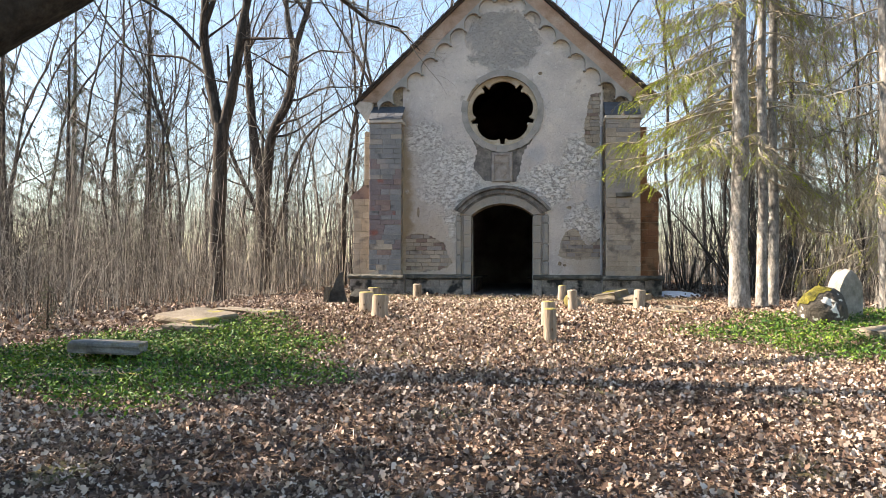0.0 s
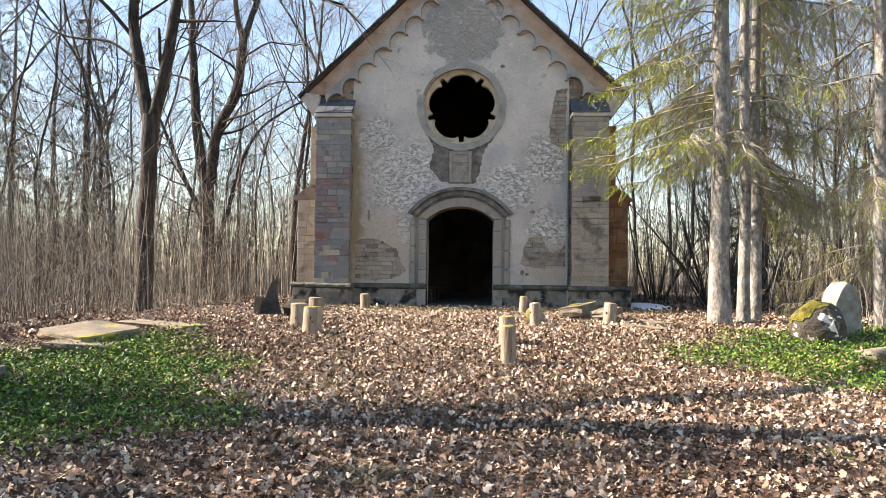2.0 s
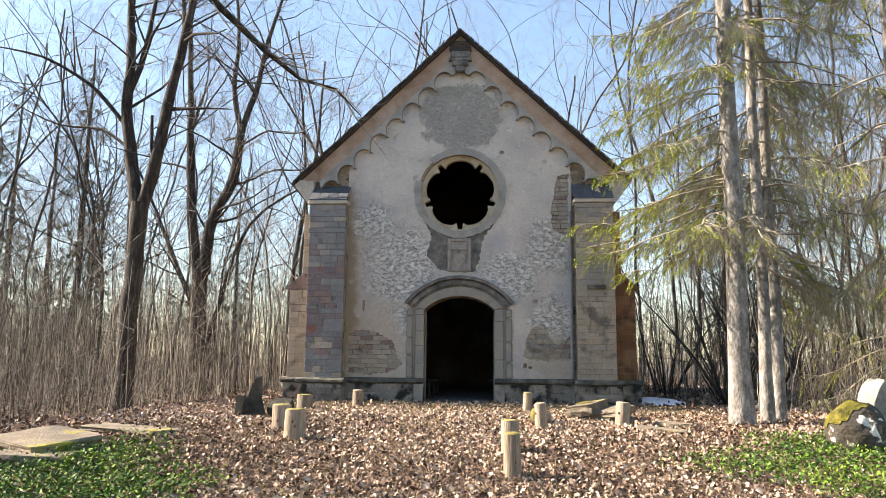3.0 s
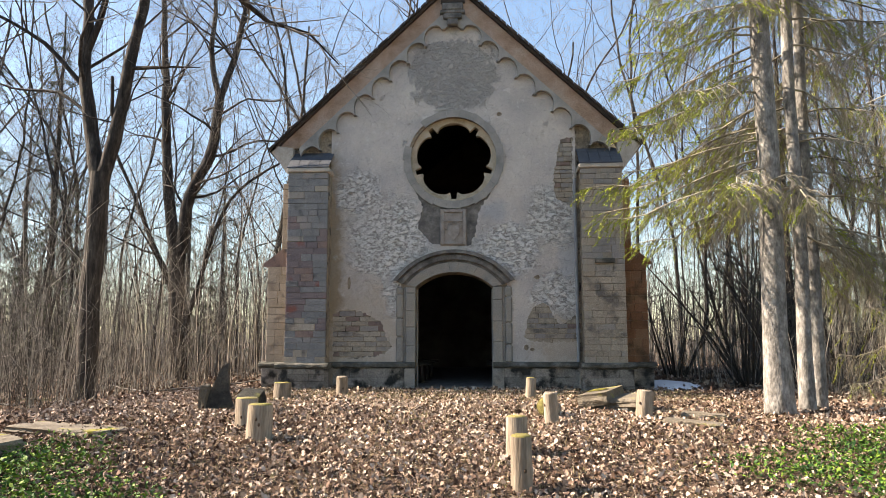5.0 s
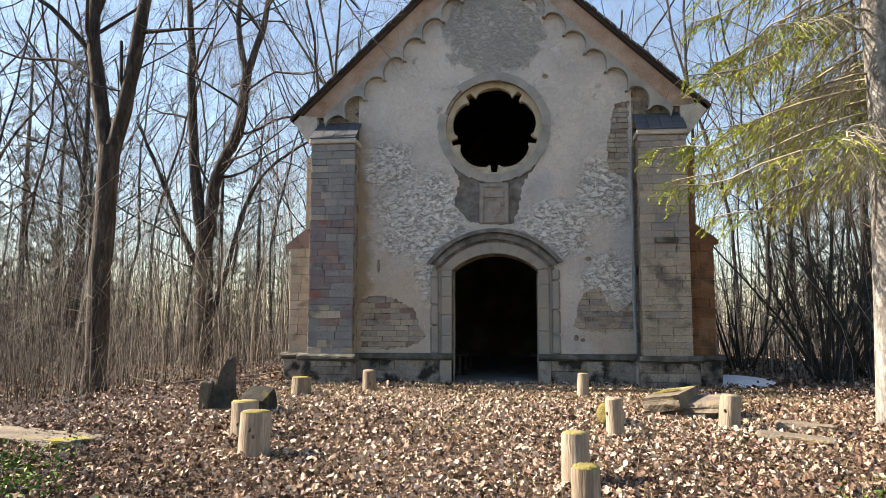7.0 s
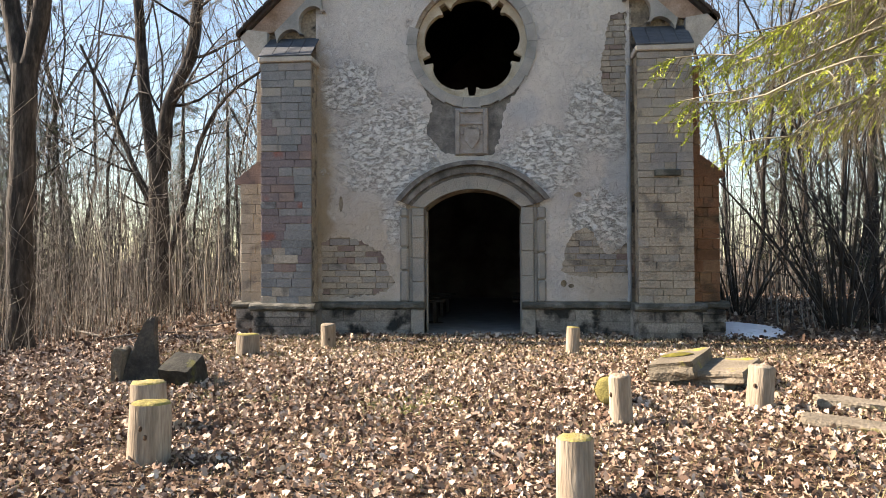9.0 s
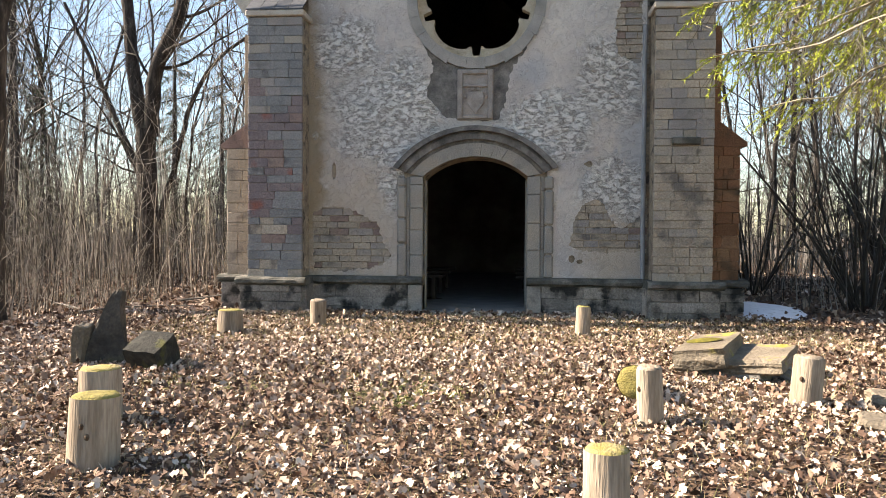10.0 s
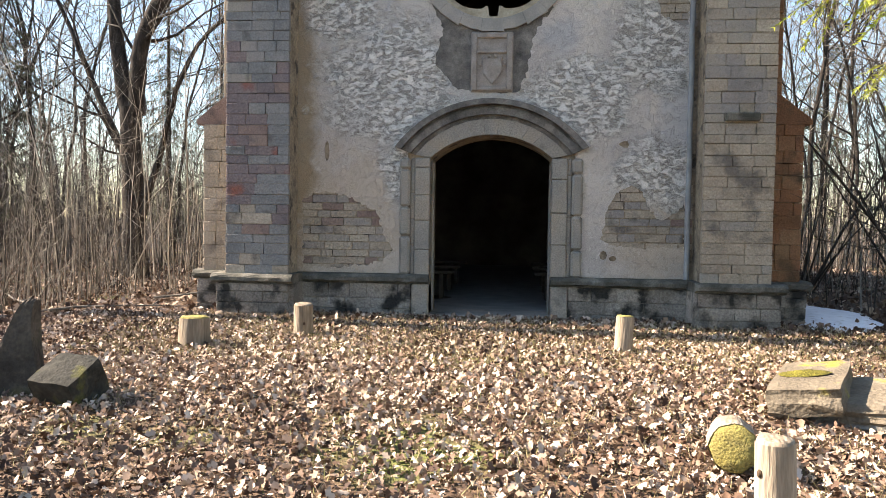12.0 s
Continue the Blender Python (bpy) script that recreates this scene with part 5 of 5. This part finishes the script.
# an old leaning tree by the path, and one whose long limb hangs over the terrace
rr = random.Random(5)
z0 = ground_z(-5.7, 3.3)
ob = thing("leaning_tree", "old tree leaning low across the clearing, bark darkened for shade", "tree", (-5.7, 3.3, z0))
Vt, Ft, Vl, Fl = [], [], [], []
lp_ = [Vector((0, 0, -0.3)), Vector((0.9, 0.05, 0.45)), Vector((2.4, 0.2, 1.42)), Vector((4.27, 0.37, 2.52)), Vector((5.6, 0.6, 3.35)), Vector((7.2, 1.2, 4.6)), Vector((8.4, 1.6, 6.4))]
tube(Vt, Ft, lp_, [0.24, 0.2, 0.17, 0.15, 0.13, 0.1, 0.06], 12)
for b in lp_[4:]:
    for k in range(3):
        branch(rr, Vt, Ft, Vl, Fl, b, Vector((rr.gauss(0.3, 0.6), rr.gauss(-0.6, 0.6), 0.8)), rr.uniform(1.5, 3), 0.04, 1, 3)
part("trunk", mesh_of("trunk", Vt, Ft, BARKDARK, True), BARKDARK, ob)
part("crown", mesh_of("crown", Vl, Fl, TWIG), TWIG, ob, "bare twigs")
z0 = ground_z(-7.4, 8.6)
ob = thing("old_tree", "old bare tree with a long drooping dark limb", "tree", (-7.4, 8.6, z0))
Vt, Ft, Vl, Fl = [], [], [], []
tube(Vt, Ft, [Vector((0, 0, -0.3)), Vector((0, 0, 2)), Vector((0.1, 0.1, 5)), Vector((0.0, 0.2, 9)), Vector((0.2, 0.3, 13))], [0.34, 0.27, 0.22, 0.15, 0.04], 12)
lb = [Vector((0.05, 0.1, 4.6)), Vector((1.6, 1.7, 6.4)), Vector((3.4, 3.8, 7.0)), Vector((4.5, 5.3, 6.1)), Vector((5.0, 5.7, 5.75)), Vector((5.5, 6.0, 5.7)), Vector((5.9, 6.2, 5.3))]
tube(Vt, Ft, lb, [0.14, 0.11, 0.075, 0.045, 0.032, 0.02, 0.008], 7)
for k in range(16):
    i = rr.randrange(2, 6)
    b = lb[i].lerp(lb[i + 1] if i < 6 else lb[i], rr.random())
    branch(rr, Vt, Ft, Vl, Fl, b, Vector((rr.gauss(0.5, 0.5), rr.gauss(0.3, 0.5), rr.gauss(-0.5, 0.5))), rr.uniform(0.6, 1.5), 0.014, 2, 4, -0.05, 0.35, 3)
for k in range(9):
    branch(rr, Vt, Ft, Vl, Fl, Vector((0.1, 0.2, rr.uniform(5, 12))), Vector((rr.gauss(0, 1), rr.gauss(0, 1), 0.7)), rr.uniform(2, 4), 0.06, 1, 3)
part("trunk", mesh_of("trunk", Vt, Ft, BARK, True), BARK, ob)
part("crown", mesh_of("crown", Vl, Fl, TWIG), TWIG, ob, "bare twigs")

for x, y, a, L in ((-6.2, 19.4, 0.4, 2.2), (-6.9, 20.6, 2.6, 2.6), (-5.4, 21.2, 0.1, 1.8), (-7.6, 17.6, 1.2, 1.9), (-8.4, 18.4, 2.9, 2.4), (6.6, 16.4, 0.8, 2.0), (7.2, 14.2, 2.2, 2.4), (-6.9, 15.2, 0.7, 1.6)):
    ob = thing("fallen_branch", "dry fallen branch lying on dead leaves", "branch", on(x, y, 0.05), "fallen branches")
    Vt, Ft, Vl, Fl = [], [], [], []
    branch(rr, Vt, Ft, Vl, Fl, Vector((0, 0, 0)), Vector((math.cos(a), math.sin(a), 0.06)), L, 0.022, 1, 3, 0.0, 0.12, 3)
    part("limb", mesh_of("limb", Vt, Ft, SAPL, True), SAPL, ob)
    part("twigwork", mesh_of("twigwork", Vl, Fl, SAPL), SAPL, ob)

# ---- fallen leaves ----
def scatter_np(n, xr, yr, seed, keep):
    g = np.random.default_rng(seed)
    out = np.empty((0, 2))
    while len(out) < n:
        p = np.column_stack([g.uniform(*xr, n), g.uniform(*yr, n)])
        out = np.vstack([out, p[keep(p, g)]])
    return out[:n], g


_gx, _gy = np.arange(-40, 40.01, 0.25), np.arange(-5, 45.01, 0.25)
_gz = np.array([[ground_z(float(x), float(y)) for x in _gx] for y in _gy])


def gz_np(p):
    fx, fy = (p[:, 0] + 40) / 0.25, (p[:, 1] + 5) / 0.25
    i, j = np.clip(fx.astype(int), 0, len(_gx) - 2), np.clip(fy.astype(int), 0, len(_gy) - 2)
    u, v = fx - i, fy - j
    return (_gz[j, i] * (1 - u) + _gz[j, i + 1] * u) * (1 - v) + (_gz[j + 1, i] * (1 - u) + _gz[j + 1, i + 1] * u) * v


def not_in_chapel(p):
    x, y = p[:, 0] - AX, p[:, 1] - FY
    return ~((np.abs(x) < 4.05) & (y > 0.1)) & ~((np.abs(x) < 3.55) & (y > -0.52) & (np.abs(x) > 2.5)) & ~((np.abs(x) <= 2.55) & (y > -0.1))


LEAF = np.array([(-0.5, 0, 0), (-0.22, 0.34, 0.1), (0.02, 0.2, 0.05), (0.16, 0.42, 0.14), (0.5, 0.02, 0.05), (0.16, -0.42, 0.14), (0.02, -0.2, 0.05), (-0.22, -0.34, 0.1)])
LEAF_F = np.array([(0, 1, 2, 7), (7, 2, 6, 6), (2, 3, 4, 6), (6, 4, 5, 5)])


def leaves(name, label, n, xr, yr, size, seed, keep, material, lift=(0.0, 0.035), tilt=0.62, shape=LEAF):
    p, g = scatter_np(n, xr, yr, seed, keep)
    z = gz_np(p) + g.uniform(lift[0], lift[1], n)
    s = g.uniform(size[0], size[1], n)
    curl = g.uniform(-2.0, 3.4, n)
    v = np.repeat(shape[None], n, 0).copy()
    v[:, :, 2] *= curl[:, None]
    v *= s[:, None, None]
    v[:, :, 1] *= g.uniform(0.6, 1.1, n)[:, None]
    rx, ry, rz = g.normal(0, tilt, n), g.normal(0, tilt, n), g.uniform(0, 6.28, n)
    for a, (i, j) in ((rx, (1, 2)), (ry, (2, 0)), (rz, (0, 1))):
        c, sn = np.cos(a)[:, None], np.sin(a)[:, None]
        vi, vj = v[:, :, i].copy(), v[:, :, j].copy()
        v[:, :, i], v[:, :, j] = c * vi - sn * vj, sn * vi + c * vj
    low = v[:, :, 2].min(1)
    v[:, :, 2] += (z - low * 0.85)[:, None]
    v[:, :, 0] += p[:, 0][:, None]
    v[:, :, 1] += p[:, 1][:, None]
    k = shape.shape[0]
    tri = np.array([(0, 1, 2), (0, 2, 7), (7, 2, 6), (2, 3, 4), (2, 4, 6), (6, 4, 5)])
    f = (tri[None] + (np.arange(n) * k)[:, None, None]).reshape(-1, 3)
    ob = new(name, mesh_np(name, v.reshape(-1, 3), f, material))
    tagged(ob, label, "leaves", kind="stuff")


leaves("fallen_leaves", "carpet of dry brown and beige fallen leaves", 190000, (-8.5, 8.5), (-1.0, 19.8), (0.024, 0.068), 1, lambda p, g: not_in_chapel(p) & (g.uniform(0, 1, len(p)) < np.clip((8.5 - np.abs(p[:, 0])) / 2.6, 0, 1) * np.clip((p[:, 1] + 1) / 2.0, 0, 1)), LITTER)
leaves("leaf_crumbs", "broken bits of dry leaves between whole ones", 130000, (-6, 6), (3.0, 19.8), (0.012, 0.032), 4, lambda p, g: not_in_chapel(p), LITTER, (0.0, 0.03), 0.7)
leaves("fallen_leaves", "dry fallen leaves at the clearing's edge", 42000, (-18, 18), (-4.8, 12), (0.05, 0.1), 3, lambda p, g: (np.abs(p[:, 0]) > 5.5) | (p[:, 1] < 0.5), LITTER)
leaves("fallen_leaves", "dry fallen leaves under the thicket", 26000, (-16, 14), (8, 34), (0.07, 0.13), 2, lambda p, g: not_in_chapel(p) & ((np.abs(p[:, 0]) > 5.5) | (p[:, 1] > 19)), LITTER)


def blob(cx, cy, rx, ry, ph):
    def keep(p, g):
        x, y = (p[:, 0] - cx) / rx, (p[:, 1] - cy) / ry
        a = np.arctan2(y, x)
        r = np.hypot(x, y) * (1 + 0.14 * np.sin(3 * a + ph) + 0.1 * np.sin(7 * a + ph))
        return g.uniform(0, 1, len(p)) < np.clip((1.08 - r) / 0.35, 0, 1)
    return keep


PW = np.array([(-0.5, 0, 0), (-0.2, 0.2, 0.06), (0.0, 0.24, 0.03), (0.22, 0.18, 0.06), (0.5, 0.0, -0.08), (0.22, -0.18, 0.06), (0.0, -0.24, 0.03), (-0.2, -0.2, 0.06)])
leaves("periwinkle", "patch of glossy green creeping periwinkle", 17000, (-8, -1), (6, 12.5), (0.035, 0.06), 11, blob(-3.75, 8.9, 2.3, 2.5, 0.5), GREEN, (0.03, 0.15), 0.55, PW)
leaves("periwinkle", "patch of bright green creeping plants", 13000, (2, 9), (8, 15), (0.03, 0.055), 12, blob(5.2, 11.3, 2.0, 2.1, 1.5), GREEN, (0.03, 0.12), 0.55, PW)


def tufts(name, label, n, xr, yr, hr, seed, keep, material):
    p, g = scatter_np(n, xr, yr, seed, keep)
    z = gz_np(p) - 0.01
    h, a, le = g.uniform(*hr, n), g.uniform(0, 6.28, n), g.normal(0, 0.5, (n, 2))
    w = 0.0035
    v = np.zeros((n, 3, 3))
    v[:, 0] = np.column_stack([p[:, 0] - w * np.cos(a), p[:, 1] - w * np.sin(a), z])
    v[:, 1] = np.column_stack([p[:, 0] + w * np.cos(a), p[:, 1] + w * np.sin(a), z])
    v[:, 2] = np.column_stack([p[:, 0] + le[:, 0] * h, p[:, 1] + le[:, 1] * h, z + h])
    f = np.arange(n * 3).reshape(n, 3)
    ob = new(name, mesh_np(name, v.reshape(-1, 3), f, material))
    tagged(ob, label, "grass", kind="stuff")


tufts("dry_grass", "thin dry grass among the leaves", 48000, (-4, 4.5), (9, 19.6), (0.03, 0.1), 21, lambda p, g: not_in_chapel(p) & (g.uniform(0, 1, len(p)) < 0.25 + 0.75 * (p[:, 1] > 16.5)), GRASS)

# ---- single stones of the masonry ----
def left_stones(x, z, rr):
    """Plum and reddish stones half way up, cold grey above, pale repairs at the foot."""
    q = z + rr.uniform(-0.35, 0.35)
    if q < 1.95:
        return STONE_BEIGE if rr.random() < 0.4 else STONE_COLD
    if q < 3.9:
        return STONE_PLUM if rr.random() < 0.75 - 0.5 * (x + 3.4) else (STONE_COLD, STONE_RED)[rr.random() < 0.3]
    return STONE_COLD if rr.random() < 0.65 else STONE


def right_stones(x, z, rr):
    """Beige stones low down, greyer ones above."""
    if z + rr.uniform(-0.4, 0.4) < 2.7:
        return STONE_BEIGE if rr.random() < 0.88 else STONE
    return STONE_BEIGE if rr.random() < 0.5 else STONE


def bare_stones(x, z, rr):
    return (STONE_BEIGE, STONE, STONE_RED)[rr.choice((0, 0, 0, 1, 1, 2))]


for bt, s, mf, ms in ((BT_L, -1, left_stones, STONE_BEIGE), (BT_R, 1, right_stones, STONE_DAMP)):
    xa, xb = (-3.42, -2.58) if s < 0 else (2.6, 3.44)
    masonry((xa, xb, 1.19, 5.1), -0.46, -0.40, 0.13, (0.16, 0.42), 40 + s, mf, bt, 0.008, joint=0.005)
    a, b = sorted((s * 3.43, s * 3.97))
    masonry((a, b, 1.19, 3.2), 0.1, 0.16, 0.17, (0.17, 0.3), 42 + s, (ms, ms), bt, joint=0.005)
    a, b = sorted((s * 3.43, s * 3.68))
    masonry((a, b, 3.57, 5.0), 0.1, 0.16, 0.17, (0.14, 0.2), 44 + s, (ms, ms), bt, joint=0.005)
for (a, b, y0, y1) in ((-3.52, -2.56, -0.53, -0.46), (2.56, 3.54, -0.53, -0.46), (-2.54, -1.03, -0.075, -0.03), (1.03, 2.54, -0.075, -0.03), (-4.05, -3.53, 0.07, 0.13), (3.55, 4.05, 0.07, 0.13)):
    masonry((a, b, 0.42, 1.07), y0, y1, 0.15, (0.2, 0.5), int(a * 10) + 90, (PLINTH, PLINTH), pl, 0.008, joint=0.006)
bm = bmesh.new()
box(bm, 2.84, 3.24, -0.52, -0.44, 3.16, 3.26, 0.012)
part("corbel_stone", bm, LEDGE, BT_R, "dark projecting stone")
walls = new("bare_masonry")
walls.parent = chapel
walls.location = (0, 0, -0.6)
walls["label"] = "bare coursed stones where the plaster has gone"
bm = bmesh.new()
box(bm, -0.6, 0.5, 0.02, 0.028, 3.74, 4.0)
part("mortar", bm, CORE, walls)
masonry((-2.58, -1.3, 1.22, 2.32), 0.012, 0.03, 0.1, (0.15, 0.42), 71, bare_stones, walls, 0.004, joint=0.014)
masonry((1.38, 2.6, 1.58, 2.42), 0.012, 0.03, 0.1, (0.15, 0.42), 72, bare_stones, walls, 0.004, joint=0.014)
masonry((2.08, 2.6, 4.42, 5.95), 0.012, 0.03, 0.1, (0.15, 0.3), 73, bare_stones, walls, 0.004, joint=0.014)

# benches inside
for s in (-1, 1):
    for k in range(3):
        y = FY + 2.2 + 1.4 * k
        ob = thing("bench", "plain dark wooden bench inside the chapel", "bench", (AX + s * 1.55, y, 0.66), "benches inside")
        bm = bmesh.new()
        box(bm, -0.9, 0.9, -0.16, 0.16, 0.4, 0.45, 0.01)
        part("seat", bm, WOODD, ob)
        for e in (-0.7, 0.7):
            bm = bmesh.new()
            box(bm, e - 0.03, e + 0.03, -0.13, 0.13, 0.0, 0.4)
            part("leg", bm, WOODD, ob)
